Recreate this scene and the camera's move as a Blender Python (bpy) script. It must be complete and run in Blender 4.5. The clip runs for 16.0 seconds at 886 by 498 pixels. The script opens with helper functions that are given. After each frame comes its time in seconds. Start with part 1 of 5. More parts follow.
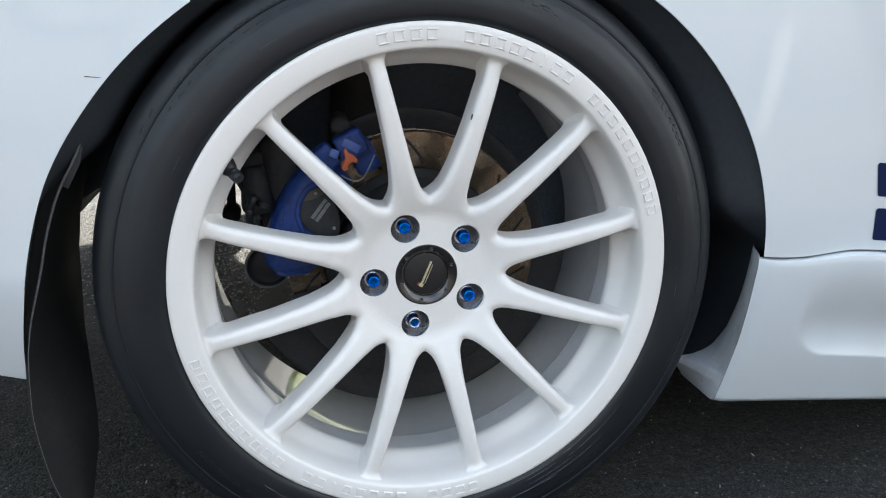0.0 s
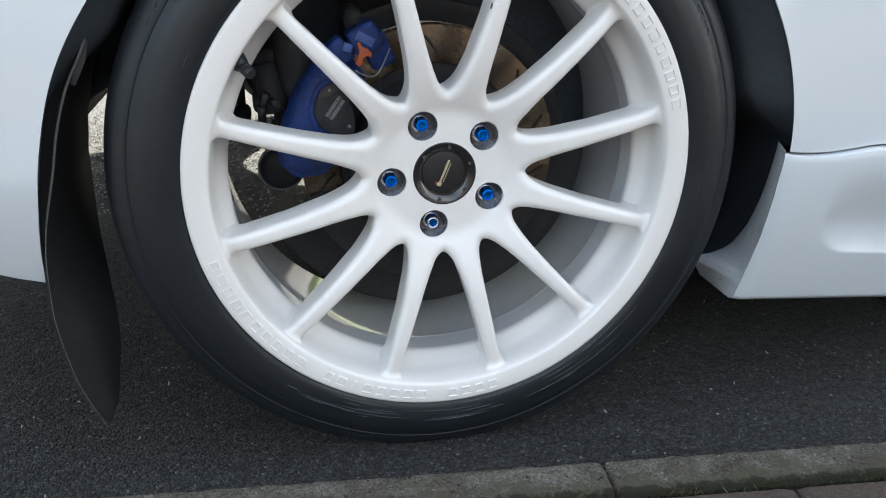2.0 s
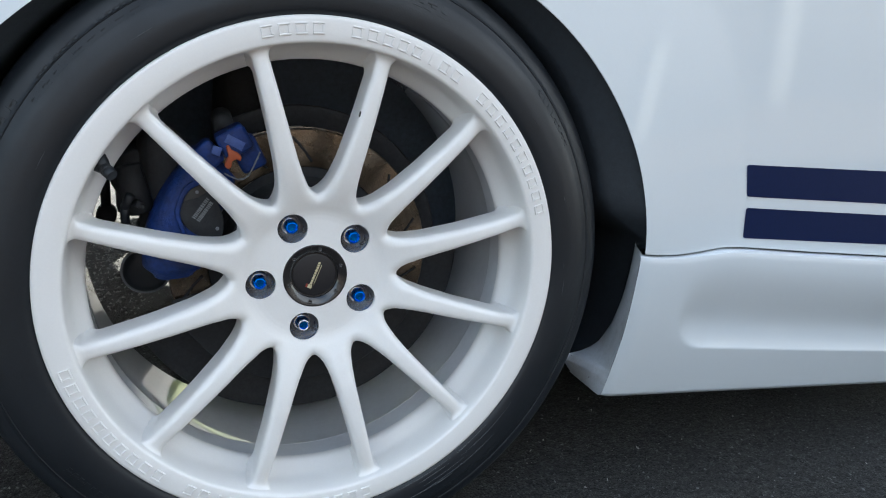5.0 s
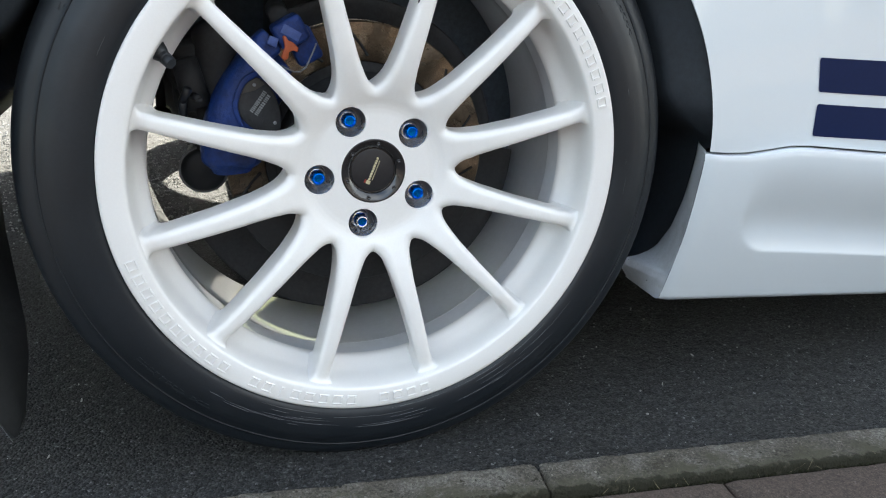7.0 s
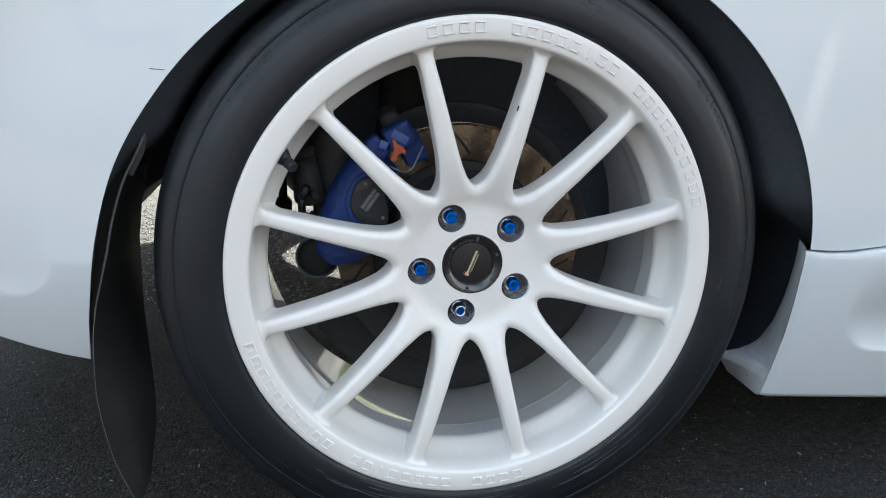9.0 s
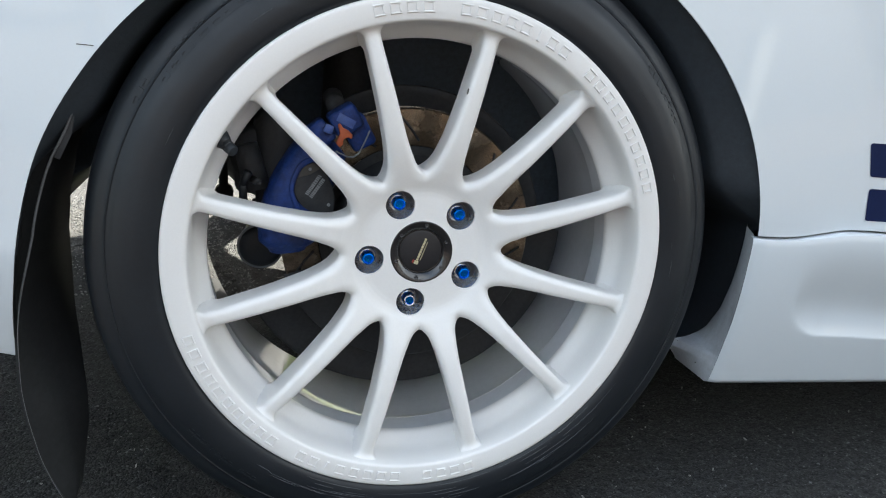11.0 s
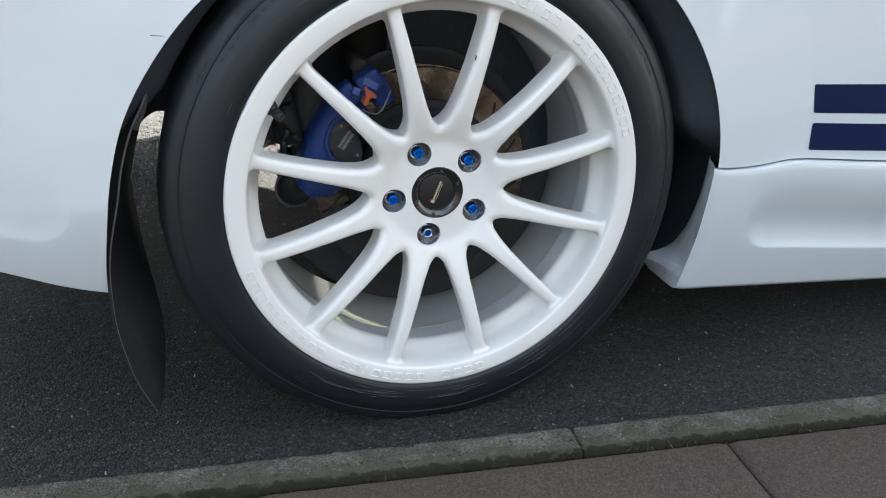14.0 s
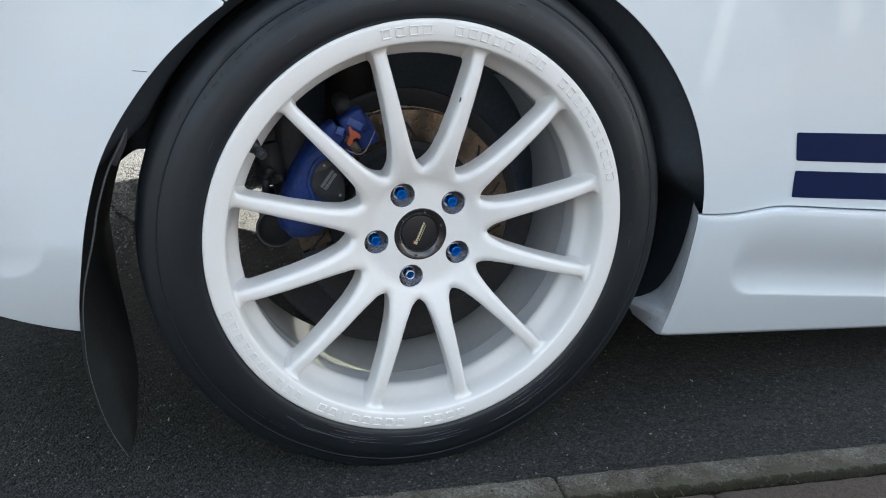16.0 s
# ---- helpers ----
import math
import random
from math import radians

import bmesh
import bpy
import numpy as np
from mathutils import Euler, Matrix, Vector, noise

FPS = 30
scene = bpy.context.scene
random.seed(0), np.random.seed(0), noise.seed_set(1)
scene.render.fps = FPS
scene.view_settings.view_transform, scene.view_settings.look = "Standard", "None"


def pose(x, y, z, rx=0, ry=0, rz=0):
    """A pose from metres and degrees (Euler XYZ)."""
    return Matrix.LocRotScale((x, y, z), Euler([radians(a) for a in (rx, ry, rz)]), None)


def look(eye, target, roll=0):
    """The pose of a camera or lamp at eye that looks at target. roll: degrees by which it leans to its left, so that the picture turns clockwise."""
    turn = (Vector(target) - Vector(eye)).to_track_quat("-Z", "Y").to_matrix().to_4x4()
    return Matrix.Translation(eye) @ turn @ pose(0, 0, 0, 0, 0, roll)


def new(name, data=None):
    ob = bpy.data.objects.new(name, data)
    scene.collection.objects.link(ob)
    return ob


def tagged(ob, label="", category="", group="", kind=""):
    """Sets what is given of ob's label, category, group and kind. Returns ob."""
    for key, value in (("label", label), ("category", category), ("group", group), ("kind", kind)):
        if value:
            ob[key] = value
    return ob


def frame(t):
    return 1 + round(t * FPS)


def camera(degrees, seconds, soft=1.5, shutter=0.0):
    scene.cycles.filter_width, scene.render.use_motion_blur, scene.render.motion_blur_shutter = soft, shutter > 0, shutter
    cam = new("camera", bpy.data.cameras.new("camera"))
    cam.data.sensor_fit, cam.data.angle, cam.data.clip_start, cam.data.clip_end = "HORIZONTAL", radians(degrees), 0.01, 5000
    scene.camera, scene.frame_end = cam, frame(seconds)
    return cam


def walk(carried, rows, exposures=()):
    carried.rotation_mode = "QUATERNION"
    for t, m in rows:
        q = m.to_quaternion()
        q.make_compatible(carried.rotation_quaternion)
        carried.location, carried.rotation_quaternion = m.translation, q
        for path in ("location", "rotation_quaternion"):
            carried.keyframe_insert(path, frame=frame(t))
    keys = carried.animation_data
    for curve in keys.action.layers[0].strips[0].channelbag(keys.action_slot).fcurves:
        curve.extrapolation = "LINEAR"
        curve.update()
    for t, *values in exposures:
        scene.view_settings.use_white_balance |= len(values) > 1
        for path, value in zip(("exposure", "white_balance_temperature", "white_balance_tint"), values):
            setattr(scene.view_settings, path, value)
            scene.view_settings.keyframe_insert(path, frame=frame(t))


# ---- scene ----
cam = camera(60.00, 16.0, soft=1.1)
# seconds, x, y, z, yaw, pitch, roll
ROWS = [
    (0.0, -0.1556, -0.6981, 0.5484, -13.27, -16.04, 1.64),
    (0.5, -0.1552, -0.7016, 0.5538, -13.16, -18.12, 1.54),
    (1.0, -0.1568, -0.6945, 0.5539, -14.23, -20.43, 1.64),
    (1.5, -0.1596, -0.6986, 0.549, -13.78, -20.86, 1.47),
    (2.0, -0.1668, -0.686, 0.5329, -13.05, -22.72, 0.95),
    (2.5, -0.1685, -0.7114, 0.5611, -7.39, -19.27, -1.27),
    (3.0, -0.1575, -0.7248, 0.5704, -8.2, -12.68, -0.95),
    (3.5, -0.1568, -0.7228, 0.5676, -11.35, -10.16, 0.58),
    (4.0, -0.1618, -0.7101, 0.5521, -15.73, -9.15, 1.83),
    (4.5, -0.1576, -0.7005, 0.546, -19.97, -10.49, 2.62),
    (5.0, -0.1495, -0.6935, 0.5367, -21.41, -15.0, 3.26),
    (5.2, -0.153, -0.6866, 0.5369, -21.77, -16.36, 3.25),
    (7.3, -0.1701, -0.6875, 0.495, -16.82, -21.01, 1.5),
    (7.5, -0.1708, -0.6921, 0.5131, -14.55, -21.49, 1.26),
    (8.0, -0.1654, -0.7161, 0.536, -10.64, -18.7, 0.39),
    (8.5, -0.1631, -0.7193, 0.5403, -9.68, -16.7, 0.57),
    (9.0, -0.1651, -0.7193, 0.5329, -10.09, -15.38, 1.17),
    (9.5, -0.1651, -0.7101, 0.5329, -11.17, -15.64, 2.02),
    (10.0, -0.1652, -0.7014, 0.5281, -12.65, -15.69, 2.42),
    (10.2, -0.1665, -0.7023, 0.5268, -13.61, -15.58, 2.64),
    (12.3, -0.156, -0.6937, 0.5147, -14.32, -17.44, 1.84),
    (12.5, -0.1583, -0.6947, 0.5187, -14.02, -19.47, 1.71),
    (13.0, -0.1921, -0.7635, 0.6212, -14.52, -23.01, 1.63),
    (13.2, -0.221, -0.8085, 0.6603, -15.25, -23.46, 1.18),
    (13.5, -0.233, -0.8238, 0.6591, -16.13, -23.41, 1.11),
    (14.0, -0.242, -0.8095, 0.6115, -16.56, -23.43, 0.93),
    (14.5, -0.2425, -0.8072, 0.6008, -16.12, -21.59, 0.76),
    (15.0, -0.2378, -0.8073, 0.5983, -16.33, -19.7, 1.3),
    (15.5, -0.2372, -0.8054, 0.5987, -16.59, -19.26, 1.58),
    (16.0, -0.2349, -0.8031, 0.6007, -17.53, -19.83, 2.02),
]
EXPOSURES = [(0.0, 2.21, 6710, 6), (1.0, 2.28, 6710, 6), (2.0, 2.24, 6760, 6), (2.5, 2.35, 6810, 5), (3.0, 2.13, 6610, 5), (3.5, 1.79, 6360, 5), (4.0, 1.73, 6310, 5), (4.5, 1.86, 6360, 5), (5.0, 2.08, 6460, 5), (7.5, 2.38, 6760, 5), (8.2, 2.25, 6760, 5), (9.0, 2.16, 6710, 5), (10.0, 2.17, 6710, 5), (12.5, 2.23, 6760, 6), (13.0, 2.31, 6760, 6), (14.0, 2.22, 6710, 5), (15.0, 2.25, 6660, 5), (16.0, 2.15, 6610, 5)]
walk(cam, [(t, pose(x, y, z, 0, 0, yaw) @ pose(0, 0, 0, 90 + pitch) @ pose(0, 0, 0, 0, 0, roll)) for t, x, y, z, yaw, pitch, roll in ROWS], EXPOSURES)

# ---- world and sun ----
SUN_EL, SUN_AZ = 34.0, 3.0          # degrees; azimuth from +y towards +x
world = bpy.data.worlds.new("sky")
scene.world = world
world.use_nodes = True
wn, wl = world.node_tree.nodes, world.node_tree.links
wn.clear()
w_sky = wn.new("ShaderNodeTexSky")
w_sky.sky_type = "NISHITA"
w_sky.sun_disc = False
w_sky.sun_elevation = radians(SUN_EL)
w_sky.sun_rotation = radians(SUN_AZ)
w_sky.air_density, w_sky.dust_density, w_sky.ozone_density = 1.0, 1.5, 1.0
w_bg = wn.new("ShaderNodeBackground")
w_bg.inputs["Strength"].default_value = 0.12
w_out = wn.new("ShaderNodeOutputWorld")
# scattered thin cloud over the whole sky
w_tc = wn.new("ShaderNodeTexCoord")
w_no = wn.new("ShaderNodeTexNoise")
w_no.inputs["Scale"].default_value = 1.5
w_no.inputs["Detail"].default_value = 6.0
w_ra = wn.new("ShaderNodeValToRGB")
w_ra.color_ramp.elements[0].position, w_ra.color_ramp.elements[1].position = 0.36, 0.80
w_mx = wn.new("ShaderNodeMix")
w_mx.data_type = "RGBA"
w_mx.inputs["B"].default_value = (10.0, 10.0, 10.0, 1)
w_fa = wn.new("ShaderNodeMath")
w_fa.operation = "MULTIPLY"
w_fa.inputs[1].default_value = 0.75
wl.new(w_tc.outputs["Generated"], w_no.inputs["Vector"])
wl.new(w_no.outputs["Fac"], w_ra.inputs["Fac"])
wl.new(w_ra.outputs["Color"], w_fa.inputs[0])
wl.new(w_fa.outputs[0], w_mx.inputs["Factor"])
wl.new(w_sky.outputs["Color"], w_mx.inputs["A"])
wl.new(w_mx.outputs["Result"], w_bg.inputs["Color"])
wl.new(w_bg.outputs["Background"], w_out.inputs["Surface"])

sun_data = bpy.data.lights.new("sun", "SUN")
sun_data.energy, sun_data.angle, sun_data.color = 5.0, radians(0.5), (1.0, 0.95, 0.87)
sun = new("sun", sun_data)
sun_dir = Vector((math.sin(radians(SUN_AZ)) * math.cos(radians(SUN_EL)), math.cos(radians(SUN_AZ)) * math.cos(radians(SUN_EL)), math.sin(radians(SUN_EL))))
sun.matrix_world = look(sun_dir * 12, (0, 0, 0))


# ---- materials ----
def material(name, color, rough=0.5, metal=0.0, coat=0.0, coat_rough=0.03, spec=0.5,
             grain=0.0, grain_scale=60.0, stain=0.0, stain_scale=6.0, stain_color=None,
             bump=0.0, bump_scale=200.0, rough_var=0.0, second=None, second_scale=30.0, second_at=(0.45, 0.6), random_tint=0.0):
    """A surface with fine grain, larger stains, varied roughness and fine relief."""
    mat = bpy.data.materials.new(name)
    mat.use_nodes = True
    n, l = mat.node_tree.nodes, mat.node_tree.links
    b = n["Principled BSDF"]
    b.inputs["Roughness"].default_value = rough
    b.inputs["Metallic"].default_value = metal
    b.inputs["Coat Weight"].default_value = coat
    b.inputs["Coat Roughness"].default_value = coat_rough
    b.inputs["Specular IOR Level"].default_value = spec
    tc = n.new("ShaderNodeTexCoord")
    src = tc.outputs["Object"]

    def noisy(scale, detail=4.0, rgh=0.6):
        t = n.new("ShaderNodeTexNoise")
        t.inputs["Scale"].default_value = scale
        t.inputs["Detail"].default_value = detail
        t.inputs["Roughness"].default_value = rgh
        l.new(src, t.inputs["Vector"])
        return t.outputs["Fac"]

    def ranged(value, a, c, lo=0.0, hi=1.0):
        m = n.new("ShaderNodeMapRange")
        m.inputs["From Min"].default_value, m.inputs["From Max"].default_value = a, c
        m.inputs["To Min"].default_value, m.inputs["To Max"].default_value = lo, hi
        l.new(value, m.inputs["Value"])
        return m.outputs["Result"]

    def mixed(fac, a, c, how="MIX"):
        m = n.new("ShaderNodeMix")
        m.data_type, m.blend_type = "RGBA", how
        for sock, v in (("A", a), ("B", c)):
            if isinstance(v, tuple):
                m.inputs[sock].default_value = (*v, 1)
            else:
                l.new(v, m.inputs[sock])
        if isinstance(fac, float):
            m.inputs["Factor"].default_value = fac
        else:
            l.new(fac, m.inputs["Factor"])
        return m.outputs["Result"]

    col = tuple(color)
    if second:
        col = mixed(ranged(noisy(second_scale, 5.0), *second_at), col, tuple(second))
    if stain:
        dark = tuple(stain_color) if stain_color else tuple(c * 0.55 for c in color)
        col = mixed(ranged(noisy(stain_scale, 6.0, 0.65), 0.45, 0.75, 0.0, stain), col, dark)
    if grain:
        g = ranged(noisy(grain_scale, 3.0, 0.7), 0.25, 0.75, 1.0 - grain, 1.0 + grain)
        m = n.new("ShaderNodeMix")
        m.data_type, m.blend_type = "RGBA", "MULTIPLY"
        m.inputs["Factor"].default_value = 1.0
        if isinstance(col, tuple):
            m.inputs["A"].default_value = (*col, 1)
        else:
            l.new(col, m.inputs["A"])
        l.new(g, m.inputs["B"])
        col = m.outputs["Result"]
    if random_tint:
        oi = n.new("ShaderNodeObjectInfo")
        g = ranged(oi.outputs["Random"], 0.0, 1.0, 1.0 - random_tint, 1.0 + random_tint)
        m = n.new("ShaderNodeMix")
        m.data_type, m.blend_type = "RGBA", "MULTIPLY"
        m.inputs["Factor"].default_value = 1.0
        if isinstance(col, tuple):
            m.inputs["A"].default_value = (*col, 1)
        else:
            l.new(col, m.inputs["A"])
        l.new(g, m.inputs["B"])
        col = m.outputs["Result"]
    if isinstance(col, tuple):
        b.inputs["Base Color"].default_value = (*col, 1)
    else:
        l.new(col, b.inputs["Base Color"])
    if rough_var:
        l.new(ranged(noisy(stain_scale * 2.3, 5.0), 0.3, 0.7, max(rough - rough_var, 0.02), min(rough + rough_var, 1.0)), b.inputs["Roughness"])
    if bump:
        bp = n.new("ShaderNodeBump")
        bp.inputs["Strength"].default_value = 1.0
        bp.inputs["Distance"].default_value = bump
        l.new(noisy(bump_scale, 4.0, 0.65), bp.inputs["Height"])
        l.new(bp.outputs["Normal"], b.inputs["Normal"])
    return mat


PAINT = material("white_car_paint", (0.566, 0.617, 0.649), 0.28, 0.0, 1.0, 0.035, grain=0.012, grain_scale=500)
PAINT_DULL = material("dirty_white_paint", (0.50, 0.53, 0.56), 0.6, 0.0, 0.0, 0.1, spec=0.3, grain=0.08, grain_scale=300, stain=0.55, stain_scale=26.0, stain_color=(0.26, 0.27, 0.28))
NAVY = material("navy_vinyl", (0.0055, 0.0125, 0.050), 0.45, 0.0, 0.0, 0.08, spec=0.10, grain=0.08, grain_scale=300)
WHEEL_WHITE = material("white_powder_coat", (0.718, 0.710, 0.692), 0.42, 0.0, 0.25, 0.2, grain=0.02, grain_scale=500, stain=0.16, stain_scale=14.0, stain_color=(0.66, 0.62, 0.55), bump=0.00006, bump_scale=900, rough_var=0.08)
BARREL = material("dull_silver_barrel", (0.70, 0.715, 0.740), 0.6, 0.0, 1.0, 0.045, grain=0.04, grain_scale=120, stain=0.05, stain_scale=18.0, stain_color=(0.2, 0.19, 0.18), rough_var=0.1)
BARREL.node_tree.nodes["Principled BSDF"].inputs["Coat IOR"].default_value = 2.0
RUBBER = material("tyre_rubber", (0.0080, 0.0110, 0.0147), 0.46, 0.0, spec=0.42, grain=0.15, grain_scale=250, stain=0.5, stain_scale=9.0, stain_color=(0.0108, 0.0132, 0.0156), bump=0.00012, bump_scale=700, rough_var=0.1)
SCUFF_AND_LIT_EDGE = material("scuffed_and_edge_lit_rubber", (0.090, 0.093, 0.098), 0.7, grain=0.4, grain_scale=400)
LINER = material("black_moulded_plastic", (0.024, 0.031, 0.039), 0.65, 0.0, spec=0.4, grain=0.2, grain_scale=150, stain=0.5, stain_scale=7.0, stain_color=(0.029, 0.035, 0.041), bump=0.0003, bump_scale=300)
# blue-grey lightened so that the colour stands in for lens haze
HAZE_GREY = material("haze_lifted_grey", (0.140, 0.175, 0.215), 0.85, spec=0.2, grain=0.2, grain_scale=150, stain=0.6, stain_scale=9.0, stain_color=(0.105, 0.128, 0.150), bump=0.0003, bump_scale=300)
FLAP_TAB = material("greyed_rubber", (0.034, 0.036, 0.040), 0.55, spec=0.3, grain=0.25, grain_scale=200, stain=0.4, stain_scale=30.0, stain_color=(0.022, 0.023, 0.025))
FLAP = material("black_rubber_flap", (0.0122, 0.0132, 0.0138), 0.6, spec=0.22, grain=0.2, grain_scale=150, stain=0.6, stain_scale=12.0, stain_color=(0.0165, 0.0172, 0.0175), bump=0.0002, bump_scale=300)
RUST = material("rusty_brake_disc", (0.205, 0.165, 0.122), 0.26, 0.9, grain=0.25, grain_scale=220, stain=0.55, stain_scale=16.0, stain_color=(0.14, 0.090, 0.055), bump=0.0001, bump_scale=600, rough_var=0.06)
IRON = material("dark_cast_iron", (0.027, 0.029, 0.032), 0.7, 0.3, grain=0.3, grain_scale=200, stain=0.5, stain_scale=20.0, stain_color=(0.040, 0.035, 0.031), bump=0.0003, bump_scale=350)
BLUE = material("blue_caliper_paint", (0.009, 0.033, 0.155), 0.5, 0.0, 0.0, 0.2, spec=0.3, grain=0.35, grain_scale=150, stain=0.95, stain_scale=34.0, stain_color=(0.010, 0.013, 0.034), bump=0.0011, bump_scale=190, rough_var=0.12)
BLUE_WORN = material("worn_blue_paint", (0.045, 0.085, 0.26), 0.5, grain=0.25, grain_scale=200, stain=0.5, stain_scale=60.0, stain_color=(0.02, 0.035, 0.12))
ORANGE = material("orange_clip", (0.34, 0.070, 0.022), 0.5, grain=0.15, grain_scale=200, stain=0.3, stain_scale=40.0)
PALE = material("pale_marks", (0.19, 0.20, 0.21), 0.6, grain=0.2, grain_scale=300)
ANODISED = material("blue_anodised_nut", (0.0, 0.20, 0.72), 0.28, 1.0, grain=0.1, grain_scale=300, rough_var=0.06, stain_scale=60)
STEEL = material("bright_steel", (0.62, 0.63, 0.65), 0.25, 1.0, grain=0.1, grain_scale=200, rough_var=0.08)
SEAT = material("grey_steel_seat", (0.42, 0.425, 0.435), 0.28, 0.9, grain=0.2, grain_scale=200, rough_var=0.1)
GLOSS_BLACK = material("black_gloss_cap", (0.012, 0.012, 0.013), 0.22, 0.0, 0.6, 0.08, grain=0.2, grain_scale=200, rough_var=0.08, stain_scale=30)
SATIN_BLACK = material("black_satin_cap", (0.014, 0.014, 0.016), 0.42, grain=0.2, grain_scale=200)
GOLD = material("worn_gold_mark", (0.55, 0.50, 0.32), 0.4, 0.3, grain=0.3, grain_scale=400)
RED_MARK = material("small_red_mark", (0.25, 0.03, 0.02), 0.5)
CHIP = material("dark_paint_chip", (0.05, 0.045, 0.04), 0.7)
ASPHALT = material("worn_asphalt", (0.0164, 0.0169, 0.0172), 0.84, spec=0.4, grain=0.55, grain_scale=170, stain=0.45, stain_scale=3.0, stain_color=(0.020, 0.019, 0.016), second=(0.034, 0.035, 0.036), second_scale=240, second_at=(0.55, 0.68), bump=0.0022, bump_scale=190)
def aggregate(mat, stones=((330.0, 0.70), (720.0, 0.55)), pale_color=(0.080, 0.078, 0.073), relief=0.0017):
    """Give the asphalt its stones: each cell of the aggregate has a tone and a height of its own."""
    n, l = mat.node_tree.nodes, mat.node_tree.links
    b = n["Principled BSDF"]
    old = b.inputs["Base Color"].links[0].from_socket
    tc = n.new("ShaderNodeTexCoord")
    heights = []
    col = old
    for scale, amount in stones:
        v = n.new("ShaderNodeTexVoronoi")
        v.inputs["Scale"].default_value = scale
        v.inputs["Randomness"].default_value = 1.0
        l.new(tc.outputs["Object"], v.inputs["Vector"])
        sep = n.new("ShaderNodeSeparateColor")
        l.new(v.outputs["Color"], sep.inputs["Color"])
        ramp = n.new("ShaderNodeMapRange")
        ramp.inputs["From Min"].default_value, ramp.inputs["From Max"].default_value = 0.0, 1.0
        ramp.inputs["To Min"].default_value, ramp.inputs["To Max"].default_value = 1.0 - amount, 1.0 + amount
        l.new(sep.outputs["Red"], ramp.inputs["Value"])
        m = n.new("ShaderNodeMix")
        m.data_type, m.blend_type = "RGBA", "MULTIPLY"
        m.inputs["Factor"].default_value = 1.0
        l.new(col, m.inputs["A"])
        l.new(ramp.outputs["Result"], m.inputs["B"])
        col = m.outputs["Result"]
        pale = n.new("ShaderNodeMapRange")
        pale.inputs["From Min"].default_value, pale.inputs["From Max"].default_value = 0.986, 0.995
        l.new(sep.outputs["Green"], pale.inputs["Value"])
        m = n.new("ShaderNodeMix")
        m.data_type = "RGBA"
        m.inputs["B"].default_value = (*pale_color, 1)
        l.new(pale.outputs["Result"], m.inputs["Factor"])
        l.new(col, m.inputs["A"])
        col = m.outputs["Result"]
        heights.append(v.outputs["Distance"])
    l.new(col, b.inputs["Base Color"])
    bump = n.new("ShaderNodeBump")
    bump.invert = True
    bump.inputs["Distance"].default_value = relief
    l.new(heights[0], bump.inputs["Height"])
    old_n = b.inputs["Normal"].links[0].from_socket
    l.new(old_n, bump.inputs["Normal"])
    l.new(bump.outputs["Normal"], b.inputs["Normal"])


aggregate(ASPHALT, ((310.0, 0.85), (640.0, 0.75)), (0.095, 0.097, 0.098), 0.0024)
STONE_AND_GLINT = material("pale_aggregate_and_glints", (0.24, 0.235, 0.22), 0.5, grain=0.4, grain_scale=300)
CONCRETE = material("weathered_kerb_concrete", (0.100, 0.091, 0.077), 0.95, spec=0.12, grain=0.35, grain_scale=300, stain=0.8, stain_scale=11.0, stain_color=(0.043, 0.038, 0.026), second=(0.152, 0.143, 0.124), second_scale=26, second_at=(0.45, 0.62), bump=0.0022, bump_scale=260, random_tint=0.06)
SLAB = material("brown_paving", (0.080, 0.061, 0.050), 0.9, spec=0.25, grain=0.22, grain_scale=160, stain=0.5, stain_scale=6.0, stain_color=(0.056, 0.047, 0.040), bump=0.0006, bump_scale=200, random_tint=0.08)
aggregate(CONCRETE, ((330.0, 0.25), (800.0, 0.28)), (0.19, 0.18, 0.15), 0.0010)


def mossy_edge(mat, near, width, colors):
    """Moss that creeps over the near edge of the kerb stones in uneven patches."""
    n, l = mat.node_tree.nodes, mat.node_tree.links
    b = n["Principled BSDF"]
    tc = n.new("ShaderNodeTexCoord")
    xyz = n.new("ShaderNodeSeparateXYZ")
    l.new(tc.outputs["Object"], xyz.inputs["Vector"])
    for (lo, hi, scale, spread), color in colors:
        no = n.new("ShaderNodeTexNoise")
        no.inputs["Scale"].default_value, no.inputs["Detail"].default_value, no.inputs["Roughness"].default_value = scale, 6.0, 0.7
        l.new(tc.outputs["Object"], no.inputs["Vector"])
        add = n.new("ShaderNodeMath")
        add.operation = "MULTIPLY_ADD"
        add.inputs[1].default_value = spread
        l.new(no.outputs["Fac"], add.inputs[0])
        l.new(xyz.outputs["Y"], add.inputs[2])
        fac = n.new("ShaderNodeMapRange")
        fac.inputs["From Min"].default_value, fac.inputs["From Max"].default_value = near + width * lo + spread * 0.5, near + width * hi + spread * 0.5
        fac.inputs["To Min"].default_value, fac.inputs["To Max"].default_value = 0.95, 0.0
        l.new(add.outputs[0], fac.inputs["Value"])
        mix = n.new("ShaderNodeMix")
        mix.data_type = "RGBA"
        mix.inputs["B"].default_value = (*color, 1)
        l.new(fac.outputs["Result"], mix.inputs["Factor"])
        l.new(b.inputs["Base Color"].links[0].from_socket, mix.inputs["A"])
        l.new(mix.outputs["Result"], b.inputs["Base Color"])


